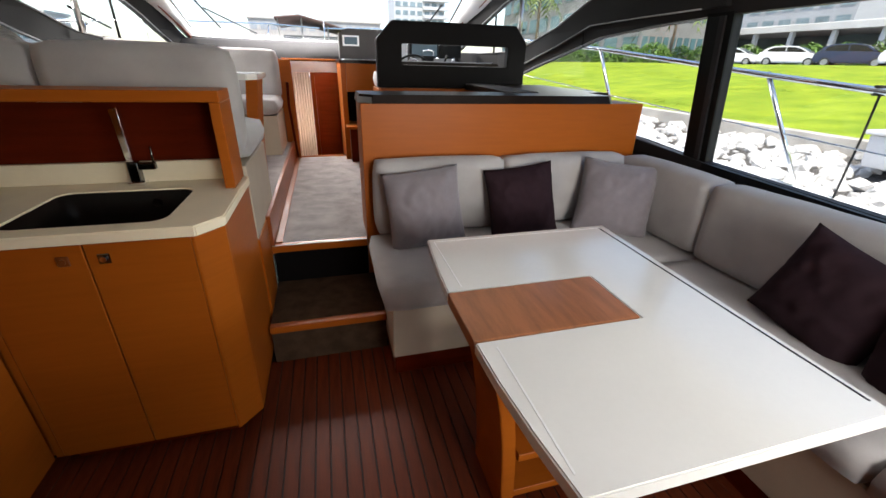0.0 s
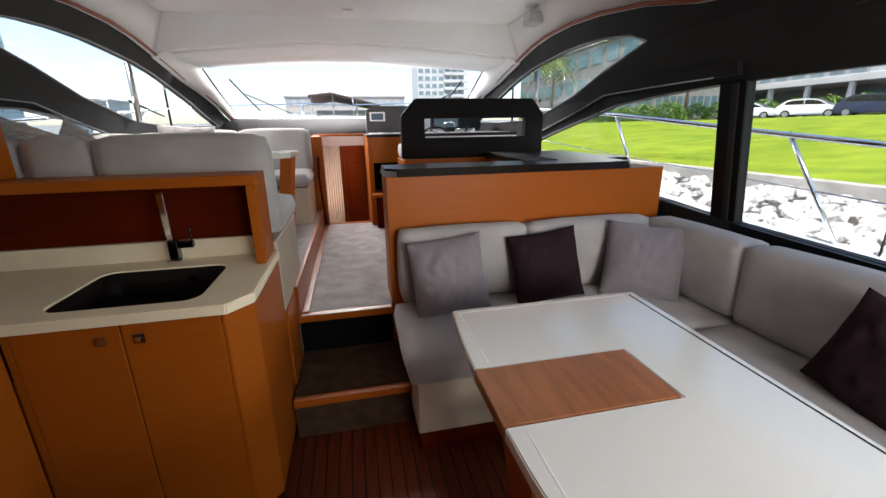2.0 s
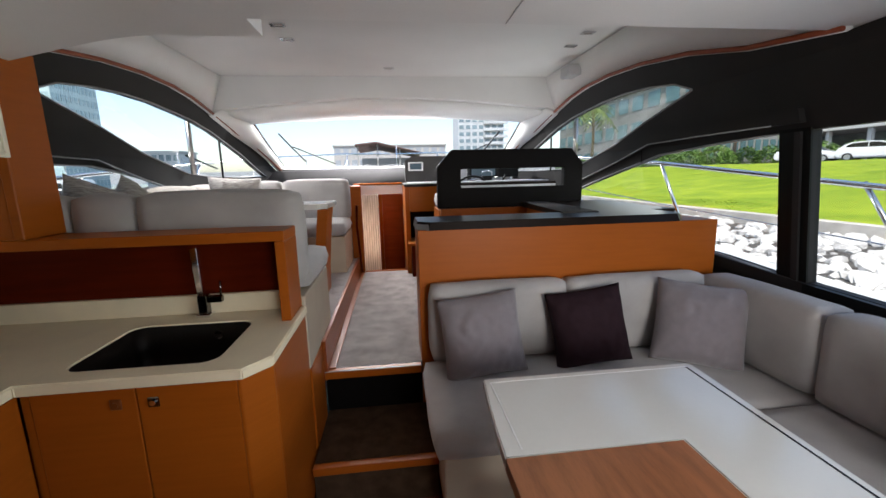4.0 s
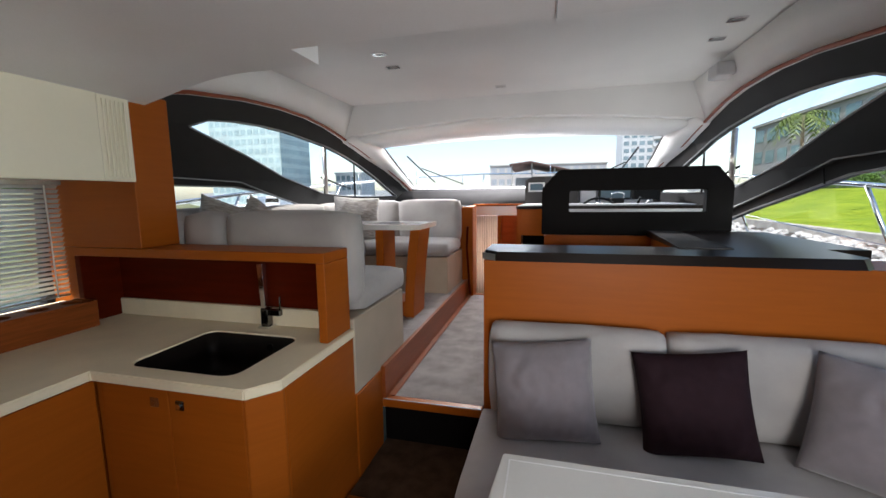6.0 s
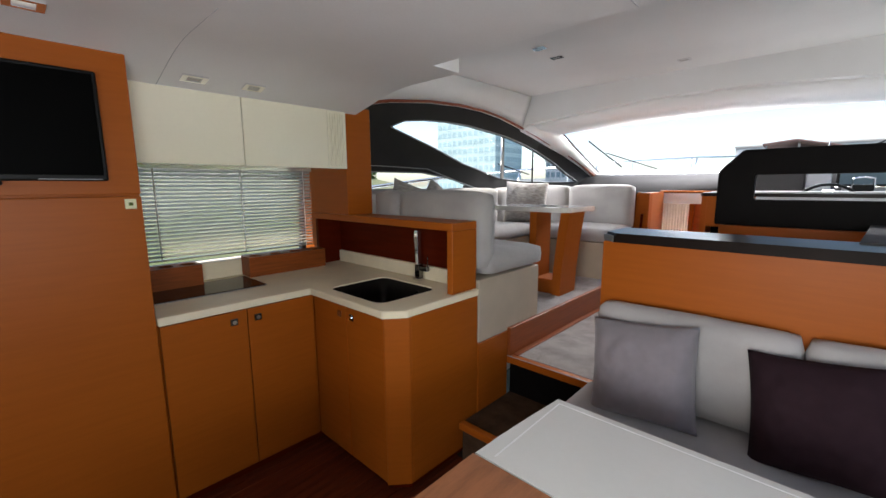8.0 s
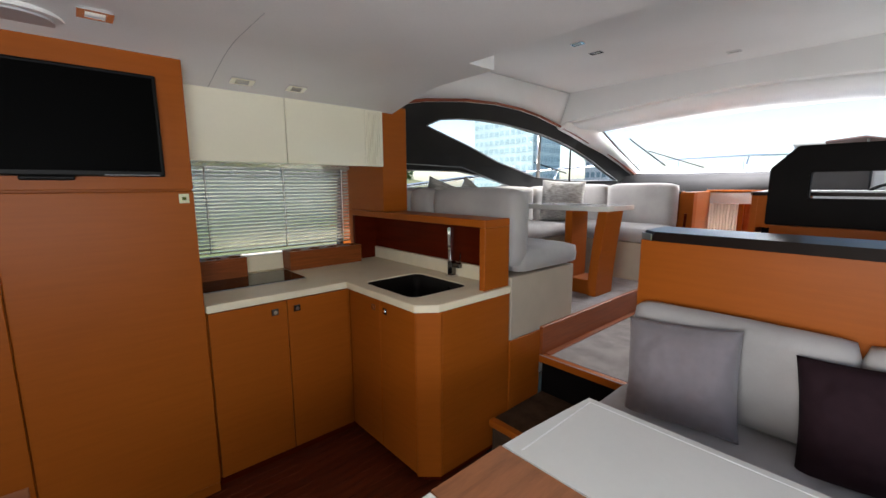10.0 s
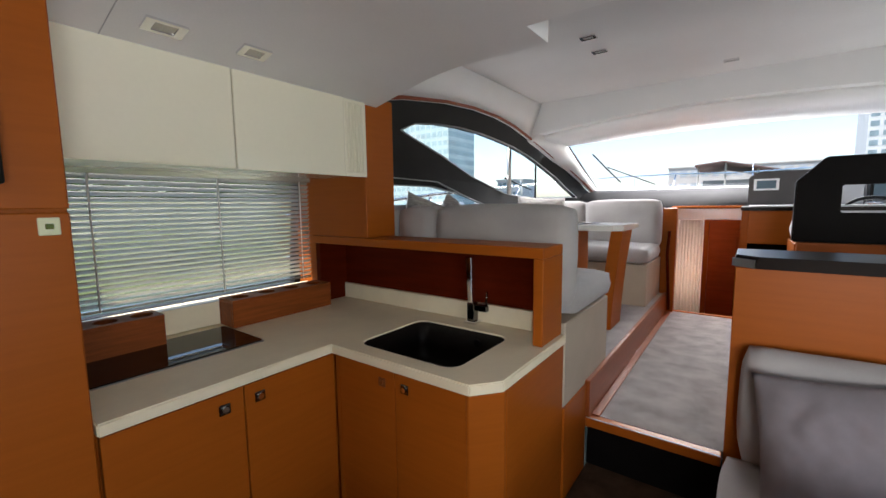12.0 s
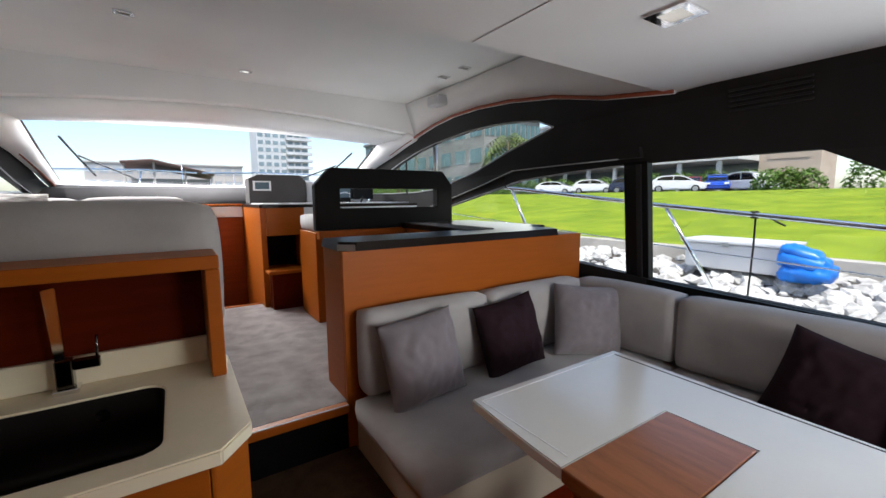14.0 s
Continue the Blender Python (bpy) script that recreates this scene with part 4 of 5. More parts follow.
part("handrail", tube([(-0.315, 4.34, 0.47), (-0.345, 4.335, 0.95), (-0.335, 4.335, 1.16)], 0.012, 8), REDWOOD, comp, "slim wooden handrail")
cloth_a = [(-0.41 + 0.255 * k / 60, 5.285 + 0.012 * math.sin(k * 0.95), -0.14) for k in range(61)]
cloth_b = [(x, y, 1.224) for x, y, z in cloth_a]
curtain = solid("curtain", loft(cloth_a, cloth_b, thick=0.002), CURTAIN, "pale pleated curtain drawn across the companionway", "curtain")

for x0, x1, nm in ((CX - 1.62, -0.40, "dashboard_port"), (0.17, CX + 1.62, "dashboard_starboard")):
    solid(nm, loft([(x0, 4.36, 1.36), (x0, 5.2, 1.352)], [(x1, 4.36, 1.36), (x1, 5.2, 1.352)], thick=0.02), DASHDARK, "grey moulded dashboard below the windscreen", "dashboard", "structure")
solid("dashboard", loft([(CX - 1.6, 5.26, 1.355), (CX - 1.5, 5.55, 1.53), (CX - 1.44, 5.8, 1.56)], [(CX + 1.6, 5.26, 1.355), (CX + 1.5, 5.55, 1.53), (CX + 1.44, 5.8, 1.56)], thick=0.02), DASHDARK, "grey moulded dashboard slope below the windscreen", "dashboard", "structure")
solid("dash_front", box(-1.62, -0.395, 4.41, 4.45, 0.6, 1.36, 0.002), WOOD, "wooden panel below the dashboard", "panel", "structure")
solid("trim_dash", box(-0.44, 0.16, 5.235, 5.262, 1.345, 1.366, 0.004), WOOD_H, "slim wooden dash edge", "trim", "structure")
u_line = [(CX + 1.46 * (k / 12 * 2 - 1), 5.72 + 0.62 * (1 - (k / 12 * 2 - 1) ** 2), 1.565) for k in range(13)]
u_line2 = [(x, y + 0.12, 1.575) for x, y, z in u_line]
u_line0 = [(CX + 1.5 * (k / 12 * 2 - 1), 5.50, 1.50) for k in range(13)]
solid("dash_ledge", loft(u_line0, u_line, thick=0.02), DASHDARK, "grey dash ledge", "dashboard", "structure")
solid("dash_sill", loft(u_line, u_line2, thick=0.02), GELCOAT, "white windscreen sill", "sill", "structure")

# ---- dinette ----
aft_bench = thing("dinette_bench", (-1.0, 2.2, 0.61), "grey upholstered bench with cream panelled base", "bench", "dinette benches")
part("base", box(-1.70, -0.360, 1.895, 2.50, 0.60, 0.942, 0.005), BASECLOTH, aft_bench, "cream base panel")
part("seat", pad(-1.68, -0.345, 1.96, 2.53, 0.95, 1.07, 0.035, 0.012, 21), FABRIC, aft_bench)
part("backrest", pad(-0.995, -0.352, 1.895, 2.035, 0.99, 1.398, 0.035, 0.010, 22), FABRIC, aft_bench)
part("backrest", pad(-1.235, -1.0, 1.895, 2.035, 0.99, 1.396, 0.035, 0.010, 23), FABRIC, aft_bench)
part("backrest", pad(-1.68, -1.24, 1.895, 2.035, 0.99, 1.394, 0.035, 0.010, 24), FABRIC, aft_bench)
side_bench = thing("dinette_bench", (-1.4, 3.2, 0.61), "grey upholstered side bench below the window", "bench", "dinette benches")
part("base", box(-1.72, -1.18, 2.50, 3.74, 0.60, 0.942, 0.005), BASECLOTH, side_bench, "cream base panel")
part("seat", pad(-1.70, -1.14, 2.535, 3.72, 0.95, 1.07, 0.035, 0.012, 25), FABRIC, side_bench)
for i, (y0, y1) in enumerate(((2.04, 2.95), (2.955, 3.75), (3.755, 4.30))):
    part("backrest", pad(-1.70, -1.56, y0, y1, 1.03, 1.40, 0.035, 0.010, 26 + i), FABRIC, side_bench)
fwd_bench = thing("dinette_bench", (-0.8, 4.0, 0.61), "grey upholstered bench facing aft at the dinette", "bench", "dinette benches")
part("base", box(-1.72, -0.400, 3.745, 4.36, 0.60, 0.932, 0.005), BASECLOTH, fwd_bench, "cream base panel")
part("seat", pad(-1.55, -0.385, 3.70, 4.25, 0.94, 1.06, 0.035, 0.012, 31), FABRIC, fwd_bench)
part("backrest", pad(-1.02, -0.392, 4.20, 4.345, 1.02, 1.425, 0.035, 0.012, 32), FABRIC, fwd_bench)
part("backrest", pad(-1.56, -1.025, 4.20, 4.345, 1.02, 1.42, 0.035, 0.012, 33), FABRIC, fwd_bench)
pillow((-1.30, 3.85, 1.26), -12, 3, 30, 0.42, PILLOWSTRIPE, "woven beige cushion on the dinette bench", 6)
pillow((-1.46, 2.42, 1.27), -14, 20, 70, 0.36, PILLOWSTRIPE, "woven beige cushion against the side window", 7)
pillow((-1.44, 2.72, 1.25), -14, 35, 84, 0.36, PILLOWSTRIPE, "woven beige cushion against the side window", 8)

dtab = thing("dinette_table", (-0.8, 3.2, 0.61), "small white dinette table on curved wooden legs", "table")
part("top", plate([(-1.15, 2.98), (-0.47, 2.98), (-0.415, 3.04), (-0.405, 3.42), (-1.15, 3.42)], 1.232, 1.268, bevel=0.005), TABLEWHITE, dtab)
part("inlay", box(-0.80, -0.62, 3.12, 3.30, 1.2675, 1.2695, 0), DASHGREY, dtab)
part("leg", box(-0.75, -0.69, 3.02, 3.25, 0.61, 1.231, 0.004), WOOD, dtab)
n = 9
ein = [(-0.535 + 0.055 * (1 - k / n) ** 1.6, 1.2315 - 0.6215 * k / n) for k in range(n + 1)]
part("leg", plate(ein + [(x + 0.07, z) for x, z in ein[::-1]], 3.00, 3.25, axis="y", bevel=0.003), WOOD, dtab, "outward curving wooden leg")
part("foot", box(-0.69, -0.53, 3.02, 3.25, 0.6105, 0.72, 0.004), WOOD, dtab)
part("slot", box(-1.0, -0.45, 3.16, 3.167, 1.2675, 1.2688, 0), DARKTOP, dtab)

# ---- lamps and fittings ----


def downlight(x, y, z, w=0.085, l=0.055, lit=False, tilt=0.0):
    t = thing("ceiling_lamp", (x, y, z), "recessed rectangular downlight with bright metal rim" if not lit else "larger recessed square downlight with bright metal rim", "lamp", "ceiling downlights")
    part("rim", plate([(x - w / 2, y - l / 2), (x + w / 2, y - l / 2), (x + w / 2, y + l / 2), (x - w / 2, y + l / 2)], z - 0.008, z - 0.001, [[(x - w * 0.32, y - l * 0.28), (x + w * 0.32, y - l * 0.28), (x + w * 0.32, y + l * 0.28), (x - w * 0.32, y + l * 0.28)]]), CHROME, t, "metal rim")
    part("lens", box(x - w * 0.31, x + w * 0.31, y - l * 0.27, y + l * 0.27, z - 0.005, z - 0.001, 0), LAMPGLOW if lit else STEEL, t)
    if tilt:
        t.rotation_euler.y = radians(tilt)


for x, y in ((-0.595, 2.83), (-0.605, 3.09), (0.047, 3.80), (1.358, 3.14), (1.356, 2.87)):
    downlight(x, y, 2.345)
downlight(0.829, 1.10, AFT, 0.13, 0.13, True)
downlight(-1.11, 0.87, aft_z(-1.11), 0.06, 0.10, False, -13)
downlight(-1.10, 1.115, aft_z(-1.10), 0.06, 0.09, False, -13)
downlight(-0.80, 0.36, AFT, 0.09, 0.09, True)
spk = thing("ceiling_speaker", (-0.93, 0.17, AFT), "round white ceiling loudspeaker", "loudspeaker")
part("rim", disc(-0.93, 0.17, AFT - 0.010, 0.12, 0.018, 28), GELCOAT, spk)
part("grille", disc(-0.93, 0.17, AFT - 0.022, 0.095, 0.006, 28), BOXGREY, spk)
sp2 = thing("wall_speaker", (1.50, 3.5, 2.25), "grey box loudspeaker on a side bracket", "loudspeaker")
part("housing", box(1.46, 1.57, 3.40, 3.57, 2.205, 2.29, 0.012, 2), BOXGREY, sp2)
part("bracket", box(1.56, 1.63, 3.46, 3.52, 2.22, 2.27, 0.004), HEADLINER, sp2)
vent = thing("air_vent", (1.74, 1.17, 1.81), "black slatted air vent on the dark side lining", "vent")
for i in range(5):
    z = 1.81 + i * 0.022
    part("slat", box(CX + half_width(1, z) - 0.016, CX + half_width(1, z) - 0.002, 1.02, 1.33, z, z + 0.009, 0.002), RUBBER, vent)

# wipers outside the windscreen
def on_glass(k, f, off=0.05):
    return ws_low(k).lerp(ws_top(k), f) + Vector((0, off, off))


for m in (0, 1):
    kk = (lambda k: 16 - k) if m else (lambda k: k)
    wip = thing("wiper", on_glass(kk(3.4), 0.03), "black windscreen wiper resting on the glass", "wiper")
    part("arm", tube([on_glass(kk(3.4), 0.03), on_glass(kk(1.15), 0.42)], 0.008, 6), RUBBER, wip)
    part("blade", tube([on_glass(kk(0.85), 0.72, 0.03), on_glass(kk(1.15), 0.42, 0.03), on_glass(kk(1.5), 0.12, 0.03)], 0.010, 6), RUBBER, wip)

# ---- outside: boat deck, rail ----
deck_l = [(CX + 1.93, -3.5, 0.62), (CX + 1.96, 2.0, 0.80), (CX + 1.85, 4.6, 1.0), (CX + 1.62, 6.0, 1.12), (CX + 0.9, 8.5, 1.22), (CX + 0.05, 10.2, 1.28)]
deck_o = [(CX + 2.40, -3.5, 0.62), (CX + 2.45, 2.0, 0.80), (CX + 2.38, 4.6, 1.0), (CX + 2.2, 6.0, 1.12), (CX + 1.5, 8.5, 1.22), (CX + 0.12, 11.0, 1.30)]
flip = lambda pts: [(2 * CX - x, y, z) for x, y, z in pts]
hull = thing("hull", (CX, 4, -1), "white moulded boat hull with side decks", "boat hull", kind="structure")
part("side_deck", loft(deck_l, deck_o, thick=0.04), GELCOAT, hull)
part("side_deck", loft(flip(deck_l), flip(deck_o), thick=0.04), GELCOAT, hull)
part("topside", loft(deck_o, [(CX + (x - CX) * 0.85, y, -1.2) for x, y, z in deck_o], thick=0.03), GELCOAT, hull)
part("topside", loft(flip(deck_o), [(CX - (x - CX) * 0.85, y, -1.2) for x, y, z in deck_o], thick=0.03), GELCOAT, hull)
fore = [(x, y, z) for x, y, z in deck_l[3:]]
part("foredeck", loft(fore, flip(fore), thick=0.03), GELCOAT, hull)

for s, nm in ((1, "deck_rail"), (-1, "deck_rail")):
    rail = thing(nm, (CX + s * 2.3, 2.5, 0.8), "polished steel deck rail with leaning stanchions", "rail", "deck rails")
    q = lambda pts: [(CX + s * (x - CX), y, z) for x, y, z in pts]
    aft = s > 0
    part("top_tube", tube(q(([(2.44, -2.5, 1.06), (2.44, 0.0, 1.17)] if aft else []) + [(2.42, 1.95, 1.345), (2.27, 3.35, 1.50), (2.12, 4.8, 1.62), (1.8, 6.5, 1.75), (1.0, 9.0, 1.92), (0.12, 10.9, 2.0)]), 0.016, 8), RAILSTEEL, rail)
    part("wire", tube(q(([(2.46, -2.5, 0.90), (2.46, 0.0, 0.96)] if aft else []) + [(2.44, 1.95, 1.06), (2.30, 3.35, 1.16), (2.15, 4.8, 1.28), (1.85, 6.5, 1.42)]), 0.005, 6), RAILSTEEL, rail, "thin guard wire")
    for x, y, z, x1, y1, z1 in ((2.42, 1.95, 1.36, 2.46, 1.62, 0.80), (2.27, 3.35, 1.50, 2.36, 3.08, 0.88), (2.12, 4.85, 1.62, 2.24, 4.6, 1.0), (2.43, 0.35, 1.20, 2.44, 0.0, 0.72), (1.8, 6.5, 1.75, 1.9, 6.3, 1.14), (1.0, 9.0, 1.92, 1.1, 8.8, 1.2)):
        if aft or y > 2.5:
            part("stanchion", tube(q([(x, y, z), (x1, y1, z1)]), 0.013, 8), RAILSTEEL, rail)
rope = thing("mooring_rope", (2.44, 1.40, 1.2), "dark rope knotted to the deck rail", "rope")
part("strand", tube([(2.45, 1.41, 1.30), (2.455, 1.41, 1.1), (2.46, 1.42, 0.78)], 0.006, 6), RUBBER, rope)
part("knot", disc(2.434, 1.41, 1.297, 0.022, 0.045, 10), RUBBER, rope)
part("tail", tube([(2.45, 1.39, 1.30), (2.47, 1.33, 1.27), (2.47, 1.27, 1.235)], 0.006, 6), RUBBER, rope)

# ---- outside: shore ----
solid("water", box(-900, 900, -900, 1500, -1.6, -1.0, 0), WATER, "grey-green harbour water", "water", "structure")
bm = bmesh.new()
lines = []
for x, z in ((3.4, -1.7), (5.0, -1.0), (7.2, -0.45), (9.35, -0.02)):
    lines.append([(x, y, z) for y in (-400, -40, 0, 20, 60, 120)])
for a, b in zip(lines, lines[1:]):
    loft(a, b, bm)
bmesh.ops.remove_doubles(bm, verts=bm.verts[:], dist=0.001)
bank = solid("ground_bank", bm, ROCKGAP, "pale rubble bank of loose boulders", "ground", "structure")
bm = bmesh.new()
cols = [9.6, 12, 15, 18, 21, 24, 27, 28.5]
hz = [0.26, 0.38, 0.62, 0.92, 1.22, 1.50, 1.72, 1.78]
ys = [-400, -80, -30, -15] + [-10 + 2.5 * k for k in range(21)] + [60, 120]
rows = [[(x, y, z + 0.06 * noise.noise(Vector((x * 0.3, y * 0.2, 0)))) for y in ys] for x, z in zip(cols, hz)]
for a, b in zip(rows, rows[1:]):
    loft(a, b, bm)
bmesh.ops.remove_doubles(bm, verts=bm.verts[:], dist=0.001)
solid("ground", bm, GRASS, "bright green mown grass slope", "lawn", "structure")
solid("kerb", box(9.3, 9.62, -400, 120, -0.3, 0.27, 0.01), CONCRETE, "pale concrete kerb along the lawn", "kerb", "structure")
solid("road", box(28.4, 900, -400, 900, 1.2, 1.76, 0), ASPHALT, "grey asphalt car park", "road", "structure")

# grass tufts on the near lawn
rt = random.Random(21)
verts, faces = [], []
for k in range(30000):
    x, y = 9.7 + 18 * rt.random() ** 1.3, rt.uniform(-4, 46)
    z, w, h, a = float(np.interp(x, cols, hz)) + 0.06 * noise.noise(Vector((x * 0.3, y * 0.2, 0))) - 0.012, rt.uniform(0.02, 0.05), rt.uniform(0.010, 0.022), rt.uniform(0, 3.14)
    c, d, lean = math.cos(a) * w, math.sin(a) * w, rt.uniform(-0.08, 0.08)
    b0 = len(verts)
    verts += [(x - c, y - d, z), (x + c, y + d, z), (x + lean, y + lean, z + h)]
    faces.append((b0, b0 + 1, b0 + 2))
me = bpy.data.meshes.new("grass")
me.from_pydata(verts, [], faces)
me.materials.append(GRASS)
tagged(new("grass", me), "short tufts of bright green grass", "grass", kind="stuff")

# boulders
rng = random.Random(4)
rock_meshes = []
for k in range(7):
    bm = bmesh.new()
    bmesh.ops.create_icosphere(bm, subdivisions=1, radius=0.5)
    for v in bm.verts:
        v.co = Vector((v.co.x * rng.uniform(0.8, 1.25), v.co.y * rng.uniform(0.75, 1.2), v.co.z * rng.uniform(0.45, 0.9)))
    rock_meshes.append(finish("rock", bm, ROCK))


def bank_z(x):
    return float(np.interp(x, [3.4, 5.0, 7.2, 9.35], [-1.7, -1.0, -0.45, -0.02]))


for k in range(290):
    x, y = rng.uniform(5.4, 9.1), rng.uniform(0.8, 12)
    o = new("rock", rock_meshes[k % 7])
    o.parent = bank
    s = rng.uniform(0.22, 0.52)
    o.location = (x, y, bank_z(x) + 0.06 * s)
    o.rotation_euler = (rng.uniform(-0.5, 0.5), rng.uniform(-0.5, 0.5), rng.uniform(0, 6.28))
    o.scale = (s, s, s)
verts, faces = [], []
for k in range(4600):
    x, y = rng.uniform(4.2, 9.3), rng.choice((rng.uniform(-8, 16), rng.uniform(14, 45)))
    me = rock_meshes[k % 7]
    s = rng.uniform(0.12, 0.42)
    m = Matrix.Translation((x, y, bank_z(x))) @ Euler((rng.uniform(-0.5, 0.5), rng.uniform(-0.5, 0.5), rng.uniform(0, 6.28))).to_matrix().to_4x4() @ Matrix.Scale(s, 4)
    b0 = len(verts)
    verts += [tuple(m @ v.co) for v in me.vertices]
    faces += [tuple(b0 + i for i in p.vertices) for p in me.polygons]
me = bpy.data.meshes.new("rubble")
me.from_pydata(verts, [], faces)
me.materials.append(ROCK)
o = tagged(new("rubble", me), "loose pale rubble between the boulders", "rubble", kind="stuff")

# dock box and blue floats
dock = thing("dock_box", (8.75, 3.7, -0.05), "pale grey plastic dock box with a flat lid", "box")
part("body", plate([(8.35, 0.0), (9.15, 0.0), (9.2, 0.50), (8.28, 0.50)], 2.95, 4.60, axis="y", bevel=0.02), BOXGREY, dock)
part("lid", box(8.24, 9.22, 2.90, 4.66, 0.502, 0.57, 0.02, 2), BOXGREY, dock)
part("hasp", box(8.225, 8.24, 3.78, 3.90, 0.44, 0.54, 0.004), STEEL, dock)
floats = thing("blue_float", (8.3, 2.45, -0.2), "crumpled heap of bright blue plastic bags on the boulders", "float")
for i, (y, z, w, d, h, tip) in enumerate(((2.60, 0.0, 0.66, 0.5, 0.24, -6), (2.68, 0.20, 0.62, 0.46, 0.22, 9), (2.72, 0.37, 0.56, 0.40, 0.16, 17))):
    bm = pad(8.3 - d / 2, 8.3 + d / 2, y - w / 2, y + w / 2, z, z + h, 0.05, 0.03, 50 + i)
    for v in bm.verts:
        v.co += Vector((noise.noise(v.co * 9 + Vector((i, 0, 0))) * 0.06, noise.noise(v.co * 10 + Vector((0, i, 5))) * 0.06, noise.noise(v.co * 13 + Vector((3, 0, i))) * 0.05))
    bmesh.ops.rotate(bm, verts=bm.verts[:], cent=(8.3, y, z), matrix=Matrix.Rotation(radians(tip), 3, "X"))
    part("bag", bm, BLUEPLASTIC, floats)


def car(at, turn, paint, label, tall=1.45):
    t = thing("car", (0, 0, 0), label, "car", "parked cars")
    h = tall
    part("body", plate([(-2.02, 0.26), (-2.12, 0.45), (-2.08, 0.66), (-1.9, 0.80), (-1.15, 0.96), (0.4, 1.0), (1.8, 1.02), (2.02, 0.92), (2.08, 0.55), (2.0, 0.26)], -0.86, 0.86, axis="y", bevel=0.09), paint, t)
    part("roof", plate([(-1.3, 0.93), (-0.75, h - 0.20), (-0.30, h - 0.04), (0.3, h), (1.2, h - 0.05), (1.62, h - 0.22), (1.9, 0.97)], -0.74, 0.74, axis="y", bevel=0.11), paint, t)
    part("side_window", plate([(-1.02, 1.0), (-0.62, h - 0.22), (-0.25, h - 0.11), (0.24, h - 0.09), (0.24, 1.02)], -0.752, 0.752, axis="y"), BLACKGLASS, t, "dark side windows")
    part("side_window", plate([(0.30, 1.02), (0.30, h - 0.09), (1.10, h - 0.13), (1.42, h - 0.26), (1.5, 1.05)], -0.752, 0.752, axis="y"), BLACKGLASS, t, "dark side windows")
    part("windscreen", plate([(-1.31, 0.97), (-1.25, 0.97), (-0.46, h - 0.09), (-0.52, h - 0.08)], -0.60, 0.60, axis="y"), BLACKGLASS, t)
    part("rear_window", plate([(1.86, 1.08), (1.82, 1.06), (1.56, h - 0.18), (1.62, h - 0.17)], -0.58, 0.58, axis="y"), BLACKGLASS, t)
    for x in (-1.32, 1.32):
        for y in (-0.80, 0.80):
            w = part("wheel", disc(x, y, 0.31, 0.31, 0.20, 20, "y"), RUBBER, t)
            part("rim", disc(x, y + math.copysign(0.06, y), 0.31, 0.20, 0.10, 14, "y"), STEEL, w)
    for y in (-0.62, 0.62):
        part("headlight", box(-2.17, -2.02, y - 0.16, y + 0.16, 0.62, 0.76, 0.02), GELCOAT, t)
    t.matrix_world = pose(*at, 0, 0, turn)
    return t


GZ = 1.76
for (x, y), turn, p, lab, h in (((34.8, 31.2), 112, "white", "white saloon car parked above the lawn", 1.42), ((35.2, 26.5), 112, "white", "white compact car parked above the lawn", 1.45), ((35.4, 22.4), 112, "navy", "dark navy hatchback parked above the lawn", 1.5),
                               ((35.1, 18.3), 112, "white", "white hatchback parked above the lawn", 1.45), ((38.2, 18.6), 24, "red", "red car parked behind a white one", 1.42), ((37.6, 16.4), 24, "blue", "bright blue car parked above the lawn", 1.5), ((39.3, 14.6), 70, "white", "white van parked above the lawn", 1.7)):
    car((x, y, GZ), turn, PAINT[p], lab, h)


def leaves(name, boxes, count, size, material, label, category, seed):
    """A hedge or shrub: many small tilted leaves filling rounded clumps."""
    r = random.Random(seed)
    verts, faces = [], []
    for x0, x1, y0, y1, z0, z1 in boxes:
        for _ in range(count):
            a, e = r.uniform(0, 6.283), r.uniform(-0.3, 1.0)
            rad = r.uniform(0.75, 1.05)
            k = math.sqrt(max(0, 1 - min(1, e * e)))
            p = Vector(((x0 + x1) / 2 + (x1 - x0) / 2 * rad * k * math.cos(a), (y0 + y1) / 2 + (y1 - y0) / 2 * rad * k * math.sin(a), z0 + (z1 - z0) * max(0.02, e) * rad))
            m = Euler((r.uniform(-1, 1), r.uniform(-1, 1), r.uniform(0, 6.28))).to_matrix()
            s = size * r.uniform(0.6, 1.3)
            b = len(verts)
            verts += [tuple(p + m @ Vector(c)) for c in ((-s, 0, 0), (0, -s * 0.4, 0), (s, 0, 0), (0, s * 0.4, 0.05 * s))]
            faces.append((b, b + 1, b + 2, b + 3))
    me = bpy.data.meshes.new(name)
    me.from_pydata(verts, [], faces)
    me.materials.append(material)
    return tagged(new(name, me), label, category, kind="stuff")


rh = random.Random(9)
leaves("hedge", [(33.5, 36.5, y, y + 5, GZ - 0.1, GZ + rh.uniform(1.8, 2.6)) for y in range(39, 83, 4)], 2600, 0.15, LEAF, "dense green hedge at the lawn's edge", "hedge", 1)
leaves("hedge", [(42, 44, y, y + 4, GZ - 0.1, GZ + rh.uniform(1.9, 2.3)) for y in range(14, 66, 3)], 1500, 0.16, LEAF, "clipped green hedge behind the cars", "hedge", 2)
leaves("shrub", [(33, 35.5, 8.6 + 1.0 * k, 10.8 + 1.0 * k, GZ, GZ + rh.uniform(1.4, 2.0)) for k in range(3)], 1200, 0.13, LEAF, "dark green low shrubs beside the car park", "shrub", 3)
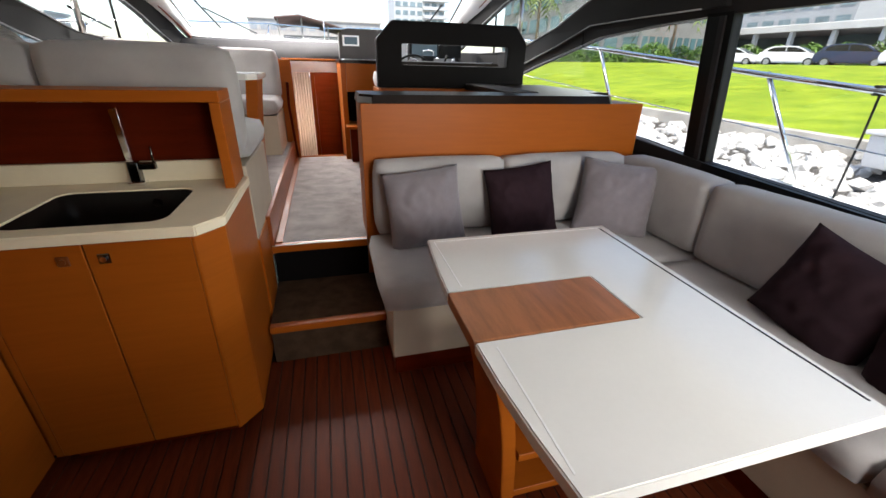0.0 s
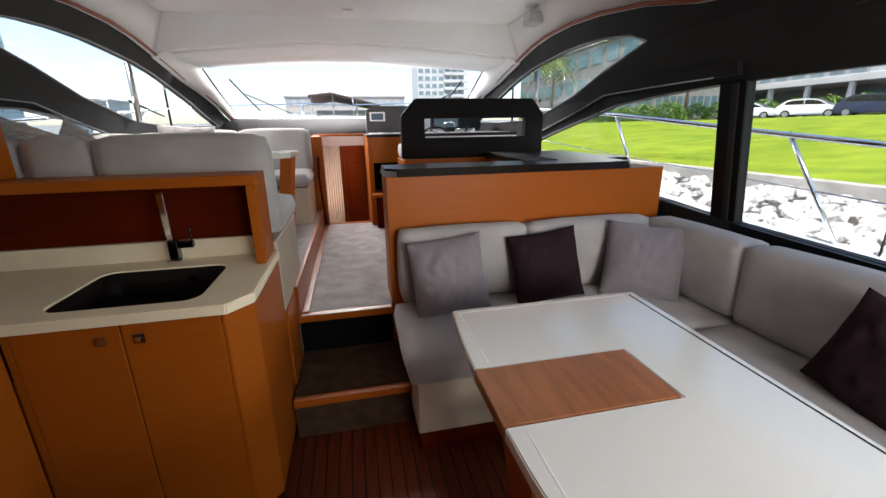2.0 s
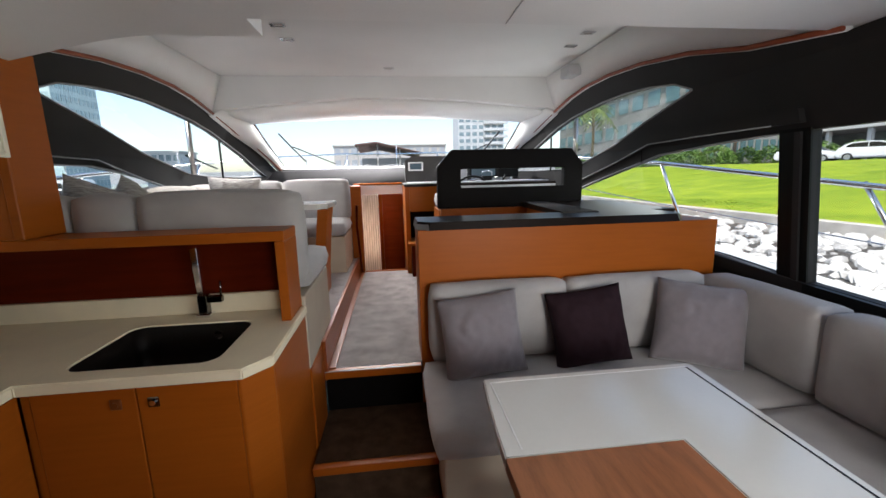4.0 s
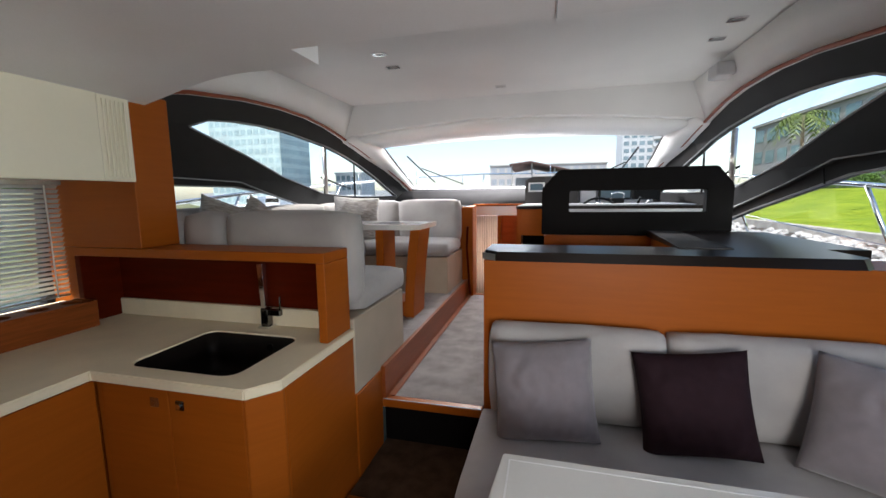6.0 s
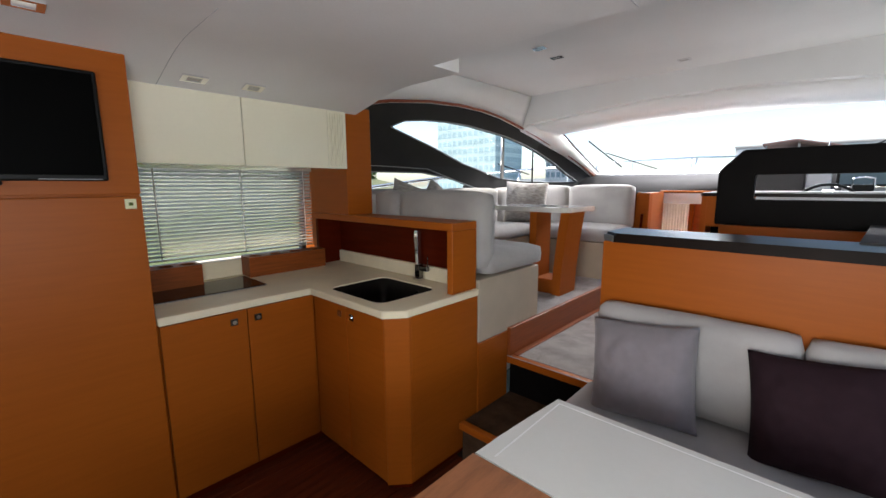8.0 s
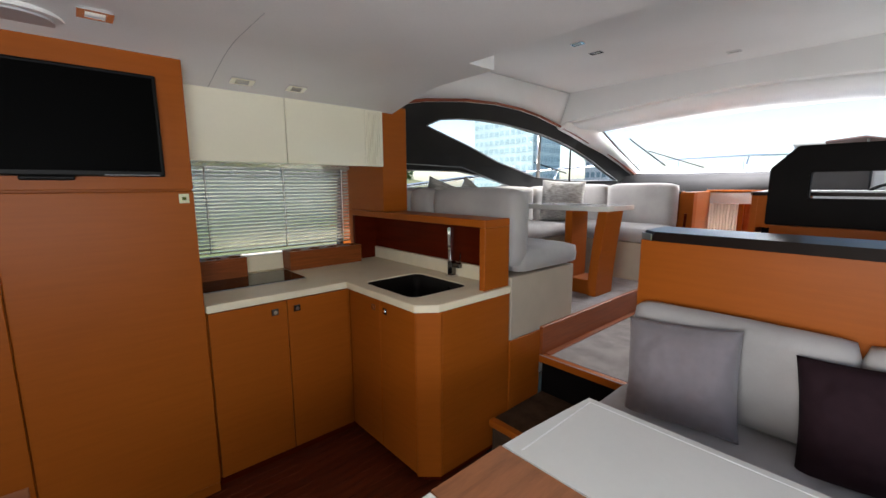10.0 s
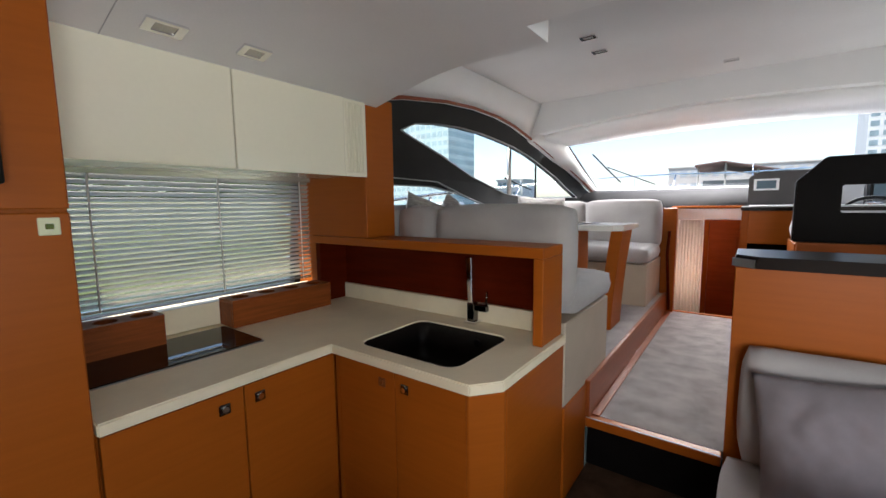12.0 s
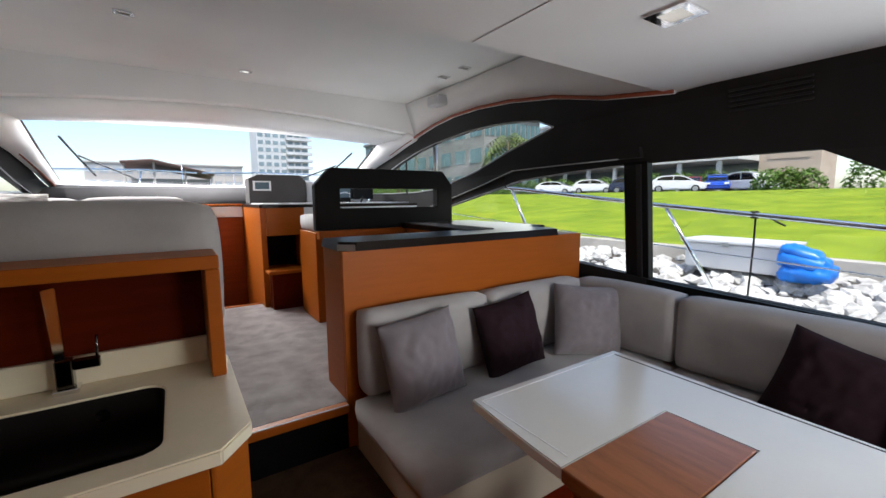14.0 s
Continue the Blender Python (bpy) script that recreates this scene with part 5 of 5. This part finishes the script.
leaves("shrub", [(34, 37, 5.0, 8.2, GZ - 0.1, GZ + 2.9), (34.5, 38, 2.2, 6.0, GZ, GZ + 3.1)], 1800, 0.15, LEAF, "rounded green shrub on the lawn", "shrub", 4)
bm = bmesh.new()
bank_rows = [[(x, y, z + 0.12 * noise.noise(Vector((x * 0.3, y * 0.2, 3)))) for y in range(-60, 27, 3)] for x, z in ((-13, -1.3), (-15, -0.6), (-20, 0.3), (-26, 1.5), (-34, 2.6))]
for p0, p1 in zip(bank_rows, bank_rows[1:]):
    loft(p0, p1, bm)
bmesh.ops.remove_doubles(bm, verts=bm.verts[:], dist=0.001)
solid("ground_far_bank", bm, DRYBANK, "pale green grass bank across the basin", "ground", "structure")
leaves("shrub", [(-33, -30, y, y + 5, 1.8, rh.uniform(3.6, 5.6)) for y in range(-20, 22, 4)], 3000, 0.2, LEAF, "green bushes on the far bank", "shrub", 5)


def palm(x, y, z, h, r, label, seed):
    rr = random.Random(seed)
    t = thing("palm_tree", (x, y, z), label, "palm tree", "palms")
    part("trunk", tube([(x, y, z), (x + 0.1, y, z + h * 0.5), (x + 0.05, y + 0.1, z + h)], [0.20, 0.15, 0.12], 10), BARK, t)
    bm = bmesh.new()
    for k in range(20):
        a, lift = k * 2.4 + rr.uniform(-0.2, 0.2), rr.uniform(-0.1, 0.9)
        last = None
        for i in range(11):
            u = i / 10
            d = r * u
            c = Vector((x + 0.05 + d * math.cos(a), y + 0.1 + d * math.sin(a), z + h + r * (lift * u - 1.0 * u * u)))
            if last and i > 1:
                w = r * 0.30 * math.sin(math.pi * min(1, u * 0.95)) + 0.05
                side = Vector((-math.sin(a), math.cos(a), 0))
                for sg in (-1, 1):
                    tip = c + side * sg * w + Vector((0.1 * math.cos(a), 0.1 * math.sin(a), -w * 0.55))
                    bm.faces.new([bm.verts.new(last), bm.verts.new(last.lerp(c, 0.55)), bm.verts.new(tip)])
            last = c
    part("crown", bm, PALMLEAF, t)


palm(39.0, 43.5, GZ, 7.4, 4.6, "large palm tree with arching fronds beyond the hedge", 2)
palm(22.4, 44.7, 1.3, 7.0, 2.8, "tall palm tree with arching fronds on the lawn", 7)
palm(72, 35.0, GZ, 5.2, 2.3, "distant palm tree by the car park", 3)
palm(73, 31.0, GZ, 5.6, 2.3, "distant palm tree by the car park", 4)


def block(name, x0, x1, y0, y1, z0, z1, floors, bays, wall, pane_mat, label, face, balcony=False):
    """A building with a roof slab, and windows cut proud on one or two faces."""
    t = thing(name, ((x0 + x1) / 2, (y0 + y1) / 2, z0), label, "building")
    part("wall", box(x0, x1, y0, y1, z0, z1, 0.02), wall, t)
    part("roof", box(x0 - 0.4, x1 + 0.4, y0 - 0.4, y1 + 0.4, z1, z1 + 0.5, 0.02), wall, t)
    fh = (z1 - z0) / floors
    for f in face:
        span = (x1 - x0) if f in "sn" else (y1 - y0)
        start = x0 if f in "sn" else y0
        bw = span / bays
        for i in range(floors):
            za, zb = z0 + fh * (i + 0.28), z0 + fh * (i + 0.82)
            for k in range(bays):
                a, b = start + bw * (k + 0.16), start + bw * (k + 0.84)
                if f == "s":
                    q = (a, b, y0 - 0.08, y0 - 0.01, za, zb)
                elif f == "w":
                    q = (x0 - 0.08, x0 - 0.01, a, b, za, zb)
                else:
                    q = (x1 + 0.01, x1 + 0.08, a, b, za, zb)
                part("window", box(*q, 0), pane_mat, t)
            if balcony and f == "s":
                part("balcony", box(x0 + span * 0.55, x1 + 1.2, y0 - 1.6, y0 - 0.1, z0 + fh * i - 0.1, z0 + fh * i + 0.9, 0.02), wall, t)
    return t


block("tower_building", 24.5, 41.5, 152, 166, 0, 66, 27, 7, FACADE, BUILDGLASS, "white apartment tower with stacked balconies", "s", True)
block("tower_building", -93, -70, 98, 112, 0, 52, 20, 11, HAZETEAL, HAZEPANE, "green glass tower across the harbour, paled for haze", "se")
block("tower_building", -66, -57, 120, 130, 0, 9, 3, 5, FACADE, BUILDGLASS, "white building across the harbour", "s")
block("office_building", 40, 52, 50, 96, GZ, 14, 3, 11, CONCRETEDARK, TEALDARK, "grey office building with banded windows behind the car park", "ws")
block("office_building", 76, 90, 50, 150, GZ, 18, 6, 34, FACADEGREY, BUILDGLASS, "long grey office building beyond the shelter", "w")
block("low_building", -23, 22, 170, 186, 0, 13.5, 3, 14, HAZEBEIGE, FACADEGREY, "long low beige harbour building, paled for haze", "s")
block("low_building", -8, 20, 190, 205, 0, 9.5, 2, 8, FACADEGREY, BUILDGLASS, "low grey harbour building", "s")
block("column_tower", 62, 68, 16, 22, GZ, 15, 4, 1, BEIGE, BEIGE, "plain beige tower beyond the car park", "w")
pav = thing("car_shelter", (60, 70, GZ), "long low pale roofed shelter on posts", "shelter")
part("roof", box(56, 66, 22, 130, GZ + 4.1, GZ + 4.9, 0.05), FACADE, pav)
part("back_wall", box(65, 65.3, 22, 130, GZ, GZ + 4.1, 0), BUILDGLASS, pav, "dark glazed back wall")
for k in range(22):
    part("post", box(56.4, 56.9, 24 + 4.8 * k, 24.5 + 4.8 * k, GZ, GZ + 4.1, 0.02), FACADE, pav)

canopy = thing("dock_canopy", (-1, 78, 0), "brown sloping dock canopy on posts in the marina", "canopy")
part("roof", loft([(-6.2, 72, 6.9), (-2.6, 72, 7.3), (5.2, 72, 5.4)], [(-6.2, 84, 6.3), (-2.6, 84, 6.8), (5.2, 84, 5.2)], thick=0.25), ROOFBROWN, canopy)
part("wall", box(-5.2, 4.6, 74, 83, 0.2, 4.6, 0.02), CONCRETEDARK, canopy, "shaded shed wall")
for x, h in ((-5.8, 6.8), (-2.4, 7.1), (1.4, 6.1), (4.8, 5.3)):
    part("post", tube([(x, 73, 0.1), (x, 73, h)], 0.13, 8), CONCRETE, canopy)
solid("pier", box(-70, 60, 70, 90, -1.2, 0.2, 0.05), CONCRETE, "long concrete pier across the marina", "pier", "structure")
rb = random.Random(12)
for k in range(9):
    x, y = -46 + k * 9 + rb.uniform(-2, 2), 58 + rb.uniform(-4, 4)
    b = thing("moored_boat", (x, y, -1), "white motor boat moored in the marina", "boat", "moored boats")
    part("hull", plate([(x - 1.6, -1.0), (x + 1.6, -1.0), (x + 1.9, 0.5), (x - 1.9, 0.5)], y - 5, y + 5, axis="y", bevel=0.2), GELCOAT, b)
    part("cabin", plate([(x - 1.3, 0.5), (x + 1.3, 0.5), (x + 1.0, 1.9), (x - 1.0, 1.9)], y - 2.5, y + 3, axis="y", bevel=0.15), GELCOAT, b)
    part("cabin_window", plate([(x - 1.1, 0.9), (x + 1.1, 0.9), (x + 0.95, 1.5), (x - 0.95, 1.5)], y - 2.55, y + 3.05, axis="y"), BLACKGLASS, b)
    part("mast", tube([(x, y, 1.9), (x, y, 4.2 + rb.uniform(0, 1.5))], 0.05, 6), RAILSTEEL, b)
solid("backdrop", box(-700, 900, 700, 704, -1, 14, 0), FACADEGREY, "hazy line of the far shore", "backdrop", "structure")

# ---- floor planks ----
plank_mesh = finish("plank", box(-0.0245, 0.0245, -1.2, 1.76, -0.012, 0.0, 0.0012), TEAK)
for k in range(52):
    o = new("plank", plank_mesh)
    o.parent = floor
    o.location = (-1.06 + k * 0.0545, 0, 0)
